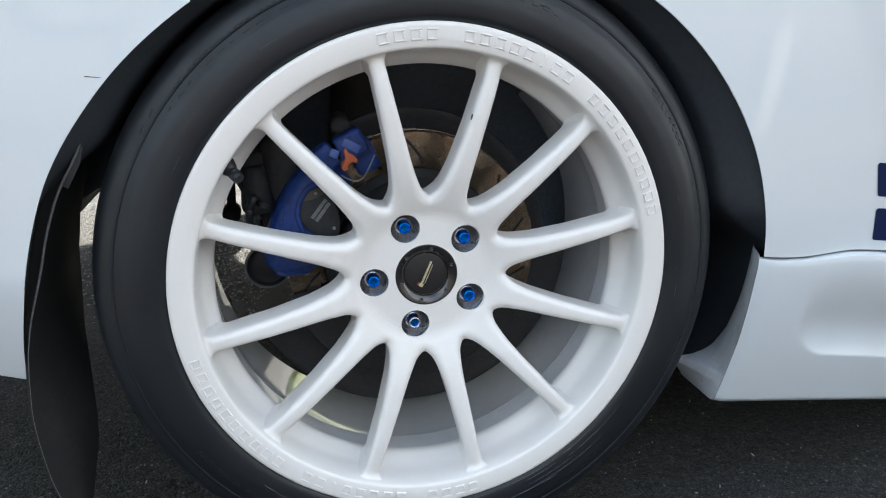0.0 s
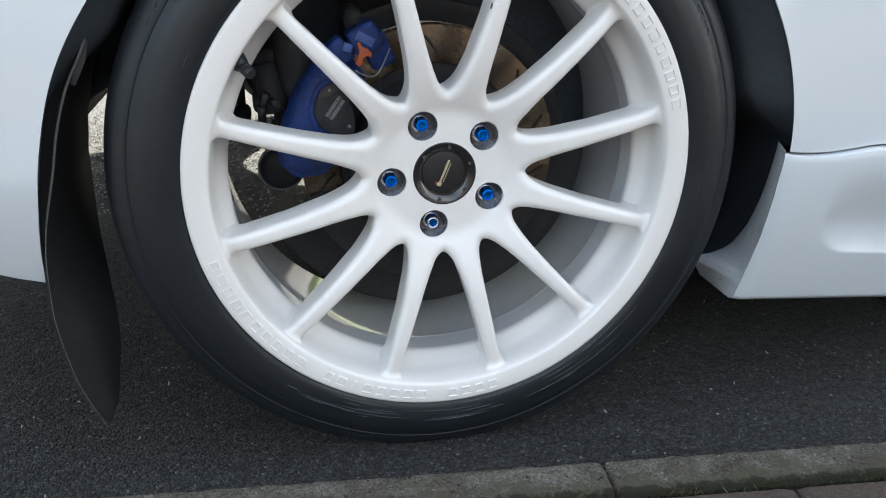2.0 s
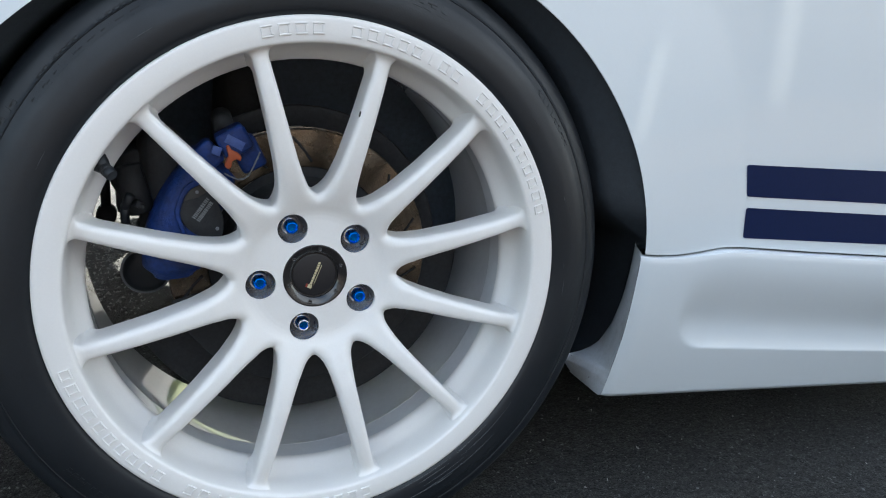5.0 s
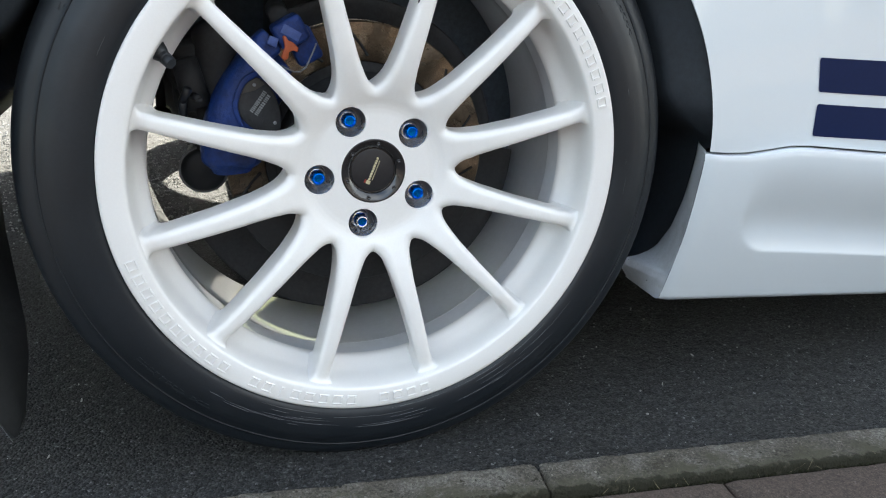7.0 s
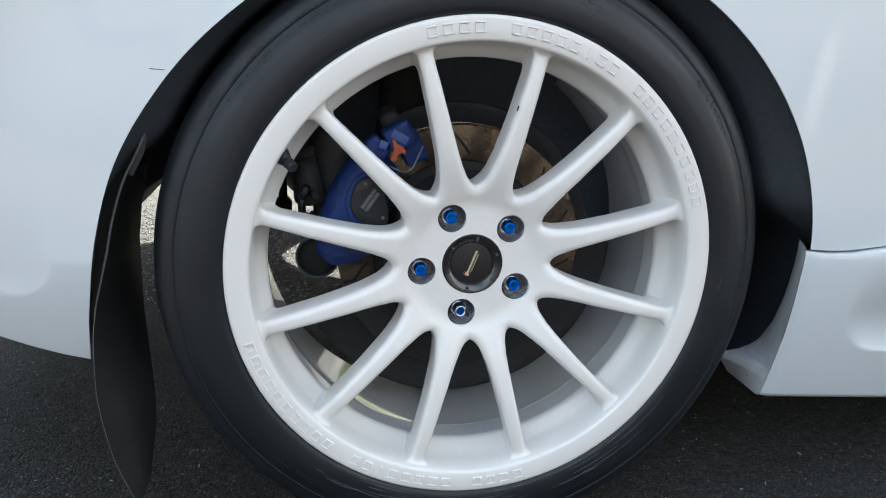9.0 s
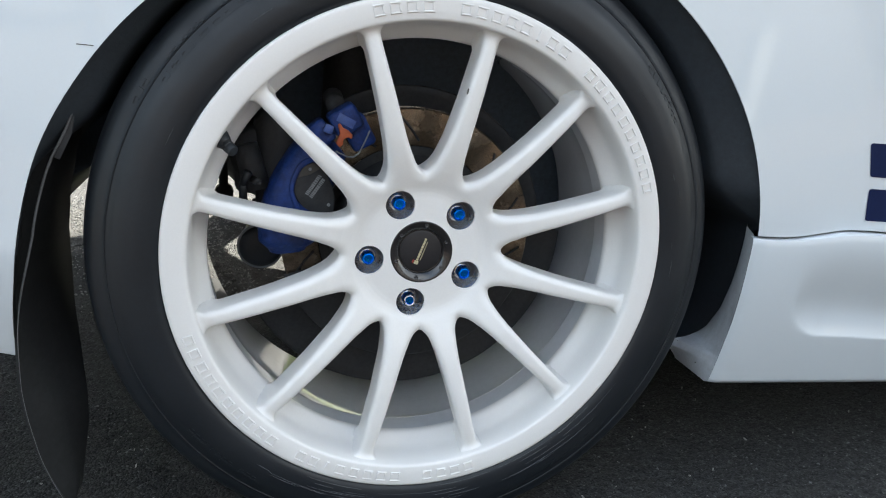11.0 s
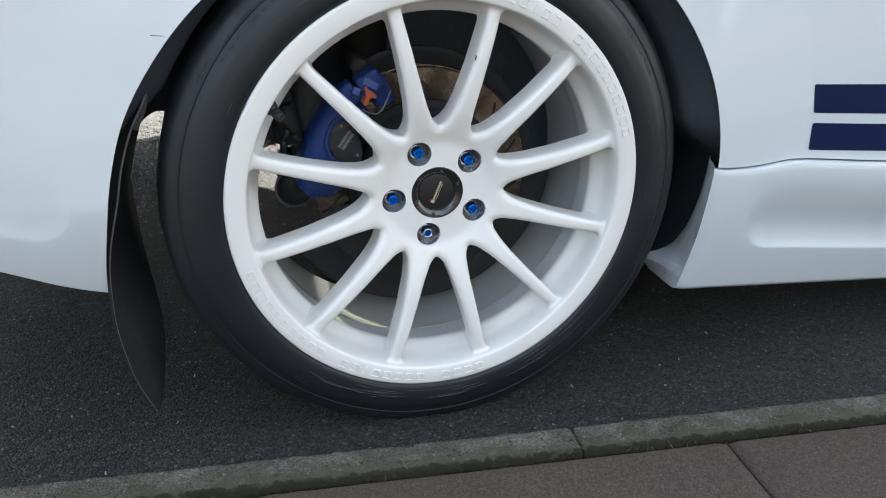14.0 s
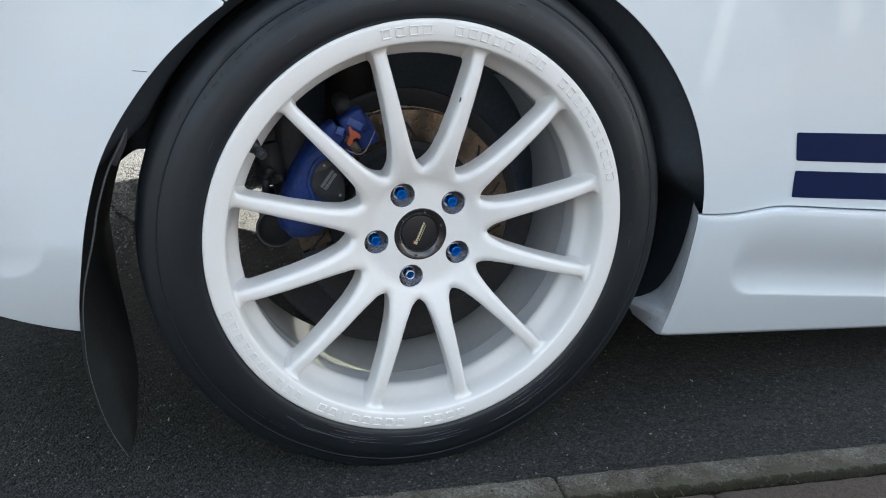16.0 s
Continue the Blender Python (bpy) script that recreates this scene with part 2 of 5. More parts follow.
mossy_edge(CONCRETE, -0.0495, 0.05, (((-0.98, -0.66, 95.0, 0.6), (0.030, 0.028, 0.019)), ((0.06, 0.60, 24.0, 0.15), (0.074, 0.069, 0.049)), ((0.05, 0.13, 70.0, 0.026), (0.024, 0.0235, 0.016))))
aggregate(SLAB, ((500.0, 0.25), (1100.0, 0.25)), (0.12, 0.10, 0.085), 0.0004)
EARTH = material("mossy_earth", (0.018, 0.018, 0.010), 0.95, spec=0.1, grain=0.5, grain_scale=200, bump=0.002, bump_scale=160)
STRAW = material("dry_grass", (0.15, 0.13, 0.075), 0.8, grain=0.3, grain_scale=200)
POST_WHITE = material("weathered_pale_render", (0.27, 0.265, 0.255), 0.7, grain=0.05, grain_scale=60, stain=0.25, stain_scale=4.0)
BRICK = material("brown_brick", (0.112, 0.104, 0.102), 0.85, grain=0.25, grain_scale=14, stain=0.4, stain_scale=1.2)
ROOF = material("grey_roof_tiles", (0.10, 0.09, 0.085), 0.8, grain=0.2, grain_scale=6, stain=0.4, stain_scale=0.8)
GRASS = material("mown_grass", (0.130, 0.155, 0.036), 0.9, grain=0.4, grain_scale=40, stain=0.5, stain_scale=1.0, stain_color=(0.13, 0.13, 0.04), bump=0.01, bump_scale=60)


# ---- building helpers ----
def smooth_mesh(me, on=True):
    me.polygons.foreach_set("use_smooth", [on] * len(me.polygons))


def part(name, bm, mat, parent=None, label="", smooth=True):
    """Link a bmesh as one mesh object under a thing or a part."""
    me = bpy.data.meshes.new(name)
    bm.normal_update()
    bm.to_mesh(me)
    bm.free()
    smooth_mesh(me, smooth)
    me.materials.append(mat)
    ob = new(name, me)
    if parent is not None:
        ob.parent = parent
    if label:
        tagged(ob, label)
    return ob


def thing(name, label, category, at=(0, 0, 0), group="", kind=""):
    ob = new(name)
    ob.location = at
    ob.empty_display_size = 0.05
    return tagged(ob, label, category, group, kind)


def sharpen(ob, angle=35.0):
    ob.data.set_sharp_from_angle(angle=radians(angle))
    return ob


def smoothstep(a, b, v):
    t = min(max((v - a) / (b - a), 0.0), 1.0)
    return t * t * (3 - 2 * t)


def lerp_curve(pts, v):
    """Piecewise smooth value of pts [(v, value)] at v."""
    if v <= pts[0][0]:
        return pts[0][1]
    for (a, p), (b, q) in zip(pts, pts[1:]):
        if v <= b:
            t = (v - a) / (b - a)
            return p + (q - p) * t
    return pts[-1][1]


def polyline(pts, n):
    """n points spread evenly along a polyline of 2D points."""
    pts = np.array(pts, float)
    d = np.r_[0, np.cumsum(np.hypot(*np.diff(pts, axis=0).T))]
    s = np.linspace(0, d[-1], n)
    return np.stack([np.interp(s, d, pts[:, k]) for k in (0, 1)], 1)


def rounded(pts, n, times=2):
    """A polyline made even and smoothed."""
    p = polyline(pts, n)
    for _ in range(times):
        p[1:-1] = 0.25 * p[:-2] + 0.5 * p[1:-1] + 0.25 * p[2:]
    return p


def grid_faces(bm, rows, close_u=False, close_v=False):
    """Faces between rows of verts."""
    nu, nv = len(rows), len(rows[0])
    for i in range(nu if close_u else nu - 1):
        for j in range(nv if close_v else nv - 1):
            a, b, c, d = rows[i][j], rows[i][(j + 1) % nv], rows[(i + 1) % nu][(j + 1) % nv], rows[(i + 1) % nu][j]
            quad = []
            for v in (a, b, c, d):
                if v not in quad:
                    quad.append(v)
            if len(quad) > 2:
                bm.faces.new(quad)


def revolve(profile, n=192, start=0.0, end=360.0, bend=None):
    """A surface of revolution about the y axis; profile rows (radius, y)."""
    bm = bmesh.new()
    full = abs(end - start) >= 359.9
    count = n if full else n + 1
    rows = []
    for i in range(count):
        a = radians(start + (end - start) * i / n)
        row = []
        for r, y in profile:
            p = Vector((r * math.cos(a), y, r * math.sin(a)))
            row.append(bm.verts.new(bend(p) if bend else p))
        rows.append(row)
    grid_faces(bm, rows, close_u=full)
    return bm


def tube(bm, a, b, ra, rb=None, n=16, caps=True):
    """A straight tube between two points, added to bm."""
    a, b = Vector(a), Vector(b)
    rb = ra if rb is None else rb
    q = (b - a).to_track_quat("Z", "Y")
    rings = []
    for c, r in ((a, ra), (b, rb)):
        rings.append([bm.verts.new(c + q @ Vector((r * math.cos(k * math.tau / n), r * math.sin(k * math.tau / n), 0))) for k in range(n)])
    grid_faces(bm, rings, close_v=True)
    if caps:
        bm.faces.new(rings[0][::-1])
        bm.faces.new(rings[1])


def chunk(bm, center, size, bevel, segments=2, turn=None):
    """A bevelled block, added to bm."""
    tmp = bmesh.new()
    bmesh.ops.create_cube(tmp, size=1.0)
    for v in tmp.verts:
        v.co = Vector((v.co.x * size[0], v.co.y * size[1], v.co.z * size[2]))
    if bevel:
        bmesh.ops.bevel(tmp, geom=list(tmp.edges), offset=bevel, segments=segments, profile=0.5, affect="EDGES")
    m = Matrix.Translation(center) @ (turn.to_4x4() if turn else Matrix())
    made = {v: bm.verts.new(m @ v.co) for v in tmp.verts}
    for f in tmp.faces:
        bm.faces.new([made[v] for v in f.verts])
    tmp.free()


def slab_shape(outline, y0, y1, bevel=0.002, segments=2):
    """A plate from a closed outline of (x, z), between two depths, with rounded edges."""
    bm = bmesh.new()
    vs = [bm.verts.new((x, y0, z)) for x, z in outline]
    f = bm.faces.new(vs)
    ext = bmesh.ops.extrude_face_region(bm, geom=[f])
    bmesh.ops.translate(bm, verts=[v for v in ext["geom"] if isinstance(v, bmesh.types.BMVert)], vec=(0, y1 - y0, 0))
    bmesh.ops.recalc_face_normals(bm, faces=bm.faces)
    if bevel:
        edges = [e for e in bm.edges if len(e.link_faces) == 2 and e.calc_face_angle(0) > 0.6]
        bmesh.ops.bevel(bm, geom=edges, offset=bevel, segments=segments, profile=0.5, affect="EDGES")
    return bm


# ---- places ----
GZ = -0.0035                      # road level
AXLE = Vector((0.0, 0.0, 0.306))  # wheel centre on the plane of the rim's face


ARCH = [(-30, 0.372), (0, 0.3660), (7.3, 0.3665), (20, 0.3625), (32, 0.3555), (48.4, 0.3462), (60.4, 0.3382), (76.5, 0.3325), (90, 0.3285), (109.6, 0.3290), (119, 0.3310), (128.5, 0.3350),
        (133.5, 0.3365), (140.2, 0.3405), (150.6, 0.3465), (163, 0.3565), (167.7, 0.3580), (176.5, 0.3640), (180, 0.3670), (184, 0.3735), (192.5, 0.3905), (200, 0.407)]
_a = np.arange(-30, 391, 1.0)
_r = np.interp(_a, [p[0] for p in ARCH] + [330], [p[1] for p in ARCH] + [0.372])
for _ in range(14):
    _r[1:-1] = 0.25 * _r[:-2] + 0.5 * _r[1:-1] + 0.25 * _r[2:]
ARCH_A, ARCH_R = _a, _r


def arch_radius(a):
    """Radius of the wheel arch's edge about the axle, by angle in degrees."""
    return float(np.interp(a % 360, ARCH_A, ARCH_R))


def kerb_line(x):
    return -0.0435 - 0.0955 * x


# ---- road, kerb and pavement ----
def ground_axis(lo, hi, fine, far):
    """Coordinates that are close together from lo to hi and widen out to the horizon."""
    inner = list(np.arange(lo, hi + fine / 2, fine))
    step, v, up = fine, hi, []
    while v < far:
        step *= 1.35
        v += step
        up.append(v)
    step, v, down = fine, lo, []
    while v > -far:
        step *= 1.35
        v -= step
        down.append(v)
    return np.array(down[::-1] + inner + up)


def build_ground():
    xs, ys = ground_axis(-0.95, 0.95, 0.006, 400.0), ground_axis(-0.14, 2.30, 0.006, 400.0)
    verts, faces = [], []
    for y in ys:
        for x in xs:
            z = GZ
            if -1.2 < x < 1.2 and -0.2 < y < 2.6:
                z += (0.0016 + 0.0024 * smoothstep(0.6, 1.1, y)) * noise.noise((x * 95, y * 95, 0)) + 0.0012 * noise.noise((x * 210, y * 210, 5)) + 0.002 * noise.noise((x * 6, y * 6, 9))
            if y < kerb_line(x) - 0.012:
                z = GZ - 0.06
            verts.append((x, y, z))
    nx = len(xs)
    for j in range(len(ys) - 1):
        for i in range(nx - 1):
            faces.append((j * nx + i, j * nx + i + 1, (j + 1) * nx + i + 1, (j + 1) * nx + i))
    me = bpy.data.meshes.new("ground")
    me.from_pydata(verts, [], faces)
    smooth_mesh(me)
    me.materials.append(ASPHALT)
    tagged(new("ground", me), "dark worn asphalt road surface with fine aggregate", "road", kind="structure")


build_ground()


def build_grit():
    rng = random.Random(5)
    bm = bmesh.new()
    for _ in range(260):
        x, y = rng.uniform(-0.75, 0.85), rng.uniform(-0.12, 0.45)
        if y < kerb_line(x) + 0.004:
            continue
        s = 0.0005 + 0.0012 * rng.random() ** 3
        m = pose(x, y, GZ + 0.0012, rng.uniform(0, 360), rng.uniform(0, 360), rng.uniform(0, 360)) @ Matrix.Diagonal((s * rng.uniform(0.8, 2.6), s, s * 0.6, 1))
        bmesh.ops.create_icosphere(bm, subdivisions=1, radius=1.0, matrix=m)
    # pale chips massed on the far road, whitening it like sun glints
    me = bpy.data.meshes.new("coarse")
    vs, fs = [], []
    for _ in range(7000):
        x, y = rng.gauss(-0.45, 0.30), rng.gauss(1.40, 0.40)
        if y < 0.75:
            continue
        w, d, h, a = rng.uniform(0.003, 0.007), rng.uniform(0.002, 0.004), rng.uniform(0.0008, 0.0032), rng.uniform(0, math.pi)
        c, t, o = math.cos(a), math.sin(a), len(vs)
        for k in range(5):
            q = k * math.tau / 5
            vs.append((x + w * math.cos(q) * c - d * math.sin(q) * t, y + w * math.cos(q) * t + d * math.sin(q) * c, GZ - 0.002))
        vs.append((x + rng.uniform(-0.001, 0.001), y + 0.001, GZ + h))
        fs += [(o + k, o + (k + 1) % 5, o + 5) for k in range(5)]
    me.from_pydata(vs, [], fs)
    bm.from_mesh(me)
    bpy.data.meshes.remove(me)
    ob = part("grit", bm, STONE_AND_GLINT, smooth=False)
    tagged(ob, "loose pale grit on the asphalt, massed as sun glints on the far road", "grit", kind="stuff")


build_grit()

KERB_ANGLE = math.degrees(math.atan(-0.0955))
pavement = thing("pavement", "reddish brown paving slabs beside a weathered kerb", "pavement", (0, 0, GZ - 0.02), kind="structure")
kerb = thing("kerb", "weathered grey concrete edging kerb flush with the road", "kerb", (0, 0, GZ - 0.02), kind="structure")


def worn_block(length, width, height, bevel, seed, cuts=28, rough=0.0012):
    """A block with top corners rounded and edges slightly chipped; origin at its front top left corner."""
    bm = bmesh.new()
    nx, prof = cuts, []
    r = bevel
    prof = [(-height, 0.0), (-r, 0.0)] + [(-r + r * math.sin(k * math.pi / 8), r - r * math.cos(k * math.pi / 8)) for k in range(1, 5)]
    m = 7
    for k in range(1, m):
        prof.append((0.0, r + (width - 2 * r) * k / m))
    prof += [(-r + r * math.cos(k * math.pi / 8), width - r + r * math.sin(k * math.pi / 8)) for k in range(0, 5)] + [(-height, width)]
    rows = []
    for i in range(nx + 1):
        x = length * i / nx
        end = min(i, nx - i)
        row = []
        for z, w in prof:
            q = (x * 42, w * 42, seed * 7.3)
            k = noise.noise(q)
            k2 = noise.noise((x * 130, w * 130, seed * 3.1))
            dz = rough * (0.7 * k + 0.6 * k2) - (0.0025 if end == 0 else 0.0)
            dw = rough * 0.9 * noise.noise((x * 60, seed, z * 60)) * (1 if w < width / 2 else 1.6)
            row.append(bm.verts.new((x, -w + dw, z + (dz if z > -height else 0))))
        rows.append(row)
    grid_faces(bm, rows)
    bm.faces.new(rows[0])
    bm.faces.new(rows[-1][::-1])
    bmesh.ops.recalc_face_normals(bm, faces=bm.faces)
    return bm


def build_kerb():
    x0, length = 0.160, 0.914
    turn = radians(KERB_ANGLE)
    for k in range(-6, 6):
        bm = worn_block(length - 0.003, 0.0490, 0.09, 0.0045, 3 + k, rough=0.0017, cuts=190 if -2 < k < 1 else 24)
        ob = part("kerb_stone", bm, CONCRETE, kerb)
        sx = x0 + k * length * math.cos(turn) + 0.002
        ob.matrix_local = pose(sx, kerb_line(sx), 0.0225, 0, 0, KERB_ANGLE)


build_kerb()


def build_slabs():
    size, gap = 0.60, 0.0032
    u = Vector((math.cos(radians(KERB_ANGLE)), math.sin(radians(KERB_ANGLE)), 0))
    v = Vector((u.y, -u.x, 0))
    ox = 0.3585
    origin = Vector((ox, kerb_line(ox), 0)) + v * 0.0505
    for row in range(4):
        for k in range(-6, 6):
            bm = worn_block(size - gap, size - gap, 0.045, 0.004, 40 + 7 * row + k, cuts=40 if row == 0 else 8, rough=0.0009)
            ob = part("paving_slab", bm, SLAB, pavement)
            p = origin + u * ((k - (0.5 if row % 2 else 0.0)) * size) + v * (row * size)
            ob.matrix_local = pose(p.x, p.y, 0.0115, 0, 0, KERB_ANGLE)
    bm = bmesh.new()
    chunk(bm, (0, -1.25, -0.03), (7.6, 2.44, 0.03), 0.0)
    bed = part("bedding", bm, EARTH, pavement, "dark mossy soil in the joints")
    bed.matrix_local = pose(0, -0.03, 0.0, 0, 0, KERB_ANGLE)
    bm = bmesh.new()
    chunk(bm, (0, -21.4, -0.012), (60.0, 38.0, 0.03), 0.0)
    for side in (-1, 1):
        chunk(bm, (side * 16.55 + 0.05, -1.22, -0.012), (26.9, 2.35, 0.03), 0.0)
    far = part("far_paving", bm, SLAB, pavement, "plain brown paving further off")
    far.matrix_local = pose(0, -0.03, 0.0, 0, 0, KERB_ANGLE)


build_slabs()


def build_joint_growth():
    """Moss and dry blades in the joint behind the kerb."""
    rng = random.Random(11)
    bm = bmesh.new()
    for _ in range(700):
        x = rng.uniform(-0.7, 0.75)
        y = kerb_line(x) - 0.0502 + rng.uniform(-0.0012, 0.0012)
        s = rng.uniform(0.0006, 0.0019)
        bmesh.ops.create_icosphere(bm, subdivisions=1, radius=1.0, matrix=pose(x, y, GZ - 0.0105 + rng.uniform(0, 0.003), rng.uniform(0, 360), 0, rng.uniform(0, 360)) @ Matrix.Diagonal((s * 1.5, s, s * 0.8, 1)))
    tagged(part("moss", bm, EARTH), "dark moss filling the joint behind the kerb", "moss", kind="stuff")
    bm = bmesh.new()
    for _ in range(16):
        x = rng.choice((rng.gauss(0.47, 0.05), rng.gauss(0.27, 0.03), rng.uniform(-0.6, 0.7)))
        y = kerb_line(x) - 0.0505 + rng.uniform(-0.002, 0.002)
        a, lean, h = rng.uniform(0, math.tau), rng.uniform(0.3, 2.4), rng.uniform(0.006, 0.02)
        p = Vector((x, y, GZ - 0.010))
        q = p + Vector((math.cos(a) * h * lean, math.sin(a) * h * lean * 0.4, h))
        tube(bm, p, q, 0.00035, 0.00012, 4)
    tagged(part("dry_grass", bm, STRAW), "thin dry grass blades in the kerb joint", "grass", kind="stuff")


build_joint_growth()


def build_verge():
    bm = bmesh.new()
    rows = []
    for i in range(41):
        x = -8.0 + 1.2 * i
        rows.append([bm.verts.new((x, y, GZ + z + (0.05 * noise.noise((x, y, 2)) if z > 0.05 else 0))) for y, z in ((4.2, -0.02), (4.25, 0.08), (6.0, 0.14), (9.0, 0.3), (12.0, 1.0), (16.0, 1.5), (30.0, 1.6))])
    grid_faces(bm, rows)
    tagged(part("grass_verge", bm, GRASS), "sunlit grass bank across the road", "grass", kind="structure")


build_verge()


def build_gatepost():
    """A pale post across the pavement, which shows only as a reflection in the paint."""
    post = thing("gatepost", "pale grey rendered gatepost standing across the pavement", "gatepost", (8.10, -8.0, GZ))
    bm = bmesh.new()
    chunk(bm, (0, 0, 0.80), (0.36, 0.36, 1.60), 0.012)
    part("shaft", bm, POST_WHITE, post)
    bm = bmesh.new()
    chunk(bm, (0, 0, 1.63), (0.42, 0.42, 0.06), 0.012)
    part("coping", bm, POST_WHITE, post)


build_gatepost()

def build_house(x0, x1, y, eaves, turn=0.0):
    """Unseen plain brick terrace, added to close the street and block low sky."""
    house = thing("house", "unseen plain grey-brown brick house front, added to block low sky", "house", group="houses along the street")
    house.matrix_world = pose((x0 + x1) / 2, y, GZ, 0, 0, turn)
    half = (x1 - x0) / 2
    bm = bmesh.new()
    chunk(bm, (0, -3.0, eaves / 2), (2 * half, 6.0, eaves), 0.0)
    part("wall", bm, BRICK, house)
    bm = bmesh.new()
    for sgn in (-1, 1):
        rows = [[bm.verts.new((x, -3.0 + sgn * y, z + dz)) for x in (-half - 0.2, half + 0.2)] for y, z, dz in ((3.3, eaves - 0.1, 0), (0, eaves + 2.0, 0), (0, eaves + 2.0, 0.12), (3.3, eaves - 0.1, 0.12))]
        grid_faces(bm, rows, close_u=True)
    part("roof", bm, ROOF, house)


build_house(-15.0, 2.2, -12.0, 2.9)
build_house(2.7, 22.0, -9.6, 3.9)
build_house(-36.0, 30.0, 30.5, 5.2, 180.0)

# ---- the car ----
car = thing("car", "white car with navy side stripes parked beside the kerb", "car", (0, 0, 0))


def flare(x, z):
    """Depth of the body's side at a place: arch flare, tumblehome above and tuck-in below."""
    r = math.hypot(x, z - AXLE.z)
    a = math.degrees(math.atan2(z - AXLE.z, x))
    edge = arch_radius(a)
    d = r - edge
    # forward of the wheel the flare ends in a soft crease; behind it fades out
    u = (0.510 - r) / (0.510 - edge)
    k = smoothstep(88, 62, a) if a > -40 else 0.0
    y = 0.012 - 0.0143 * (k * 0.5 * (u + math.sqrt(u * u + 0.0012)) + (1 - k) * 1.05 * (1 - smoothstep(-0.02, 0.13, d)))
    if d < 0.022:
        # behind the wheel the arch edge kicks out a little
        y -= 0.0011 * (1 - max(d, 0.0) / 0.022) ** 2 * smoothstep(100, 128, a % 360) * smoothstep(205, 180, a % 360)
    if z > 0.62:
        y += 0.36 * (z - 0.62) ** 2
    if z < 0.33:
        y += 0.0315 * ((0.33 - z) / 0.11) ** 1.4 if x < 0 else 2.6 * (0.33 - z) ** 2
    if x < -0.40:
        y += 0.75 * (-0.40 - x) ** 2
    if x < -0.38 and z > 0.28:
        # hollow in the bumper's lower corner, with a soft ledge below it
        ledge = 0.2945 + 0.22 * max(-0.440 - x, 0)
        px, pz, r = -0.400 - x, z - ledge, 0.036
        d = r - math.hypot(max(r - px, 0.0), max(r - pz, 0.0))
        t = min(max(d / 0.040, 0.0), 1.0)
        y += 0.0048 * (1 - (1 - t) ** 2.2) * (1 - smoothstep(0.012, 0.095, pz))
    return y


def coons(c0, c1, d0, d1):
    """Points of a patch between four boundary curves: c0, c1 run along, d0, d1 across."""
    nu, nv = len(c0), len(d0)
    spread = np.concatenate(([0.0], np.cumsum(np.hypot(*np.diff(d0, axis=0).T))))
    spread = spread / spread[-1]
    out = []
    for i in range(nu):
        u = i / (nu - 1)
        row = []
        for j in range(nv):
            v = spread[j]
            p = (1 - v) * c0[i] + v * c1[i] + (1 - u) * d0[j] + u * d1[j]
            p = p - ((1 - u) * (1 - v) * c0[0] + u * (1 - v) * c0[-1] + (1 - u) * v * c1[0] + u * v * c1[-1])
            row.append(p)
        out.append(row)
    return out


def crowded(curve, power):
    """The same curve with its points drawn together towards the start."""
    at = (len(curve) - 1) * np.linspace(0, 1, len(curve)) ** power
    return np.stack([np.interp(at, range(len(curve)), curve[:, j]) for j in (0, 1)], axis=1)


def arch_points(a0, a1, n):
    return np.array([(arch_radius(a) * math.cos(radians(a)), AXLE.z + arch_radius(a) * math.sin(radians(a))) for a in np.linspace(a0, a1, n)])


SEAM = [(-0.2095, 0.5685), (-0.2580, 0.6035), (-0.3020, 0.6380), (-0.3200, 0.6500), (-0.3460, 0.6562), (-0.3900, 0.6578), (-0.5500, 0.6600), (-0.80, 0.662)]
SKIRT_LINE = [(0.3640, 0.3210), (0.3900, 0.3180), (0.4200, 0.3170), (0.4500, 0.3190), (0.4830, 0.3215), (0.5200, 0.3190), (0.6200, 0.3090), (0.80, 0.2930), (1.25, 0.262)]


def panel(name, c0, c1, d0, d1, label, lip_c0=True, lip_d0=0.0, lip_d1=0.0):
    """A body panel over a patch; its edges fold inwards."""
    bm = bmesh.new()
    pts = coons(c0, c1, d0, d1)
    rows = []
    for i, row in enumerate(pts):
        rows.append([bm.verts.new((p[0], flare(p[0], p[1]), p[1])) for p in row])
    grid_faces(bm, rows)

    def fold(edge, inward, steps):
        last = edge
        for off, deep in steps:
            cur = []
            for k, v in enumerate(edge):
                w = inward(k, v)
                cur.append(bm.verts.new((v.co.x + w[0] * off, v.co.y + deep, v.co.z + w[1] * off)))
            for a, b, c, d in zip(last, last[1:], cur[1:], cur):
                bm.faces.new((a, b, c, d))
            last = cur

    def radial(k, v):
        d = Vector((v.co.x, v.co.z - AXLE.z))
        d.normalize()
        return (-d.x, -d.y)

    if lip_c0:
        fold([r[0] for r in rows], radial, ((0.0004, 0.0004), (0.0005, 0.0010), (-0.0004, 0.0022), (-0.0040, 0.0030)))
    if lip_d0:
        def across(k, v):
            a = rows[0][max(k - 1, 0)].co
            b = rows[0][min(k + 1, len(rows[0]) - 1)].co
            t = Vector((b.x - a.x, b.z - a.z)).normalized()
            return (t.y * lip_d0, -t.x * lip_d0)
        fold(rows[0], across, ((0.0004, 0.0002), (0.0008, 0.0007), (0.0010, 0.0016), (0.0010, 0.012)))
    if lip_d1:
        fold(rows[-1], lambda k, v: (0.0, -1.0), ((0.0008, 0.0008), (0.0012, 0.003), (0.0, 0.03)))
    bmesh.ops.recalc_face_normals(bm, faces=bm.faces)
    ob = part(name, bm, PAINT, car, label)
    return sharpen(ob, 18)


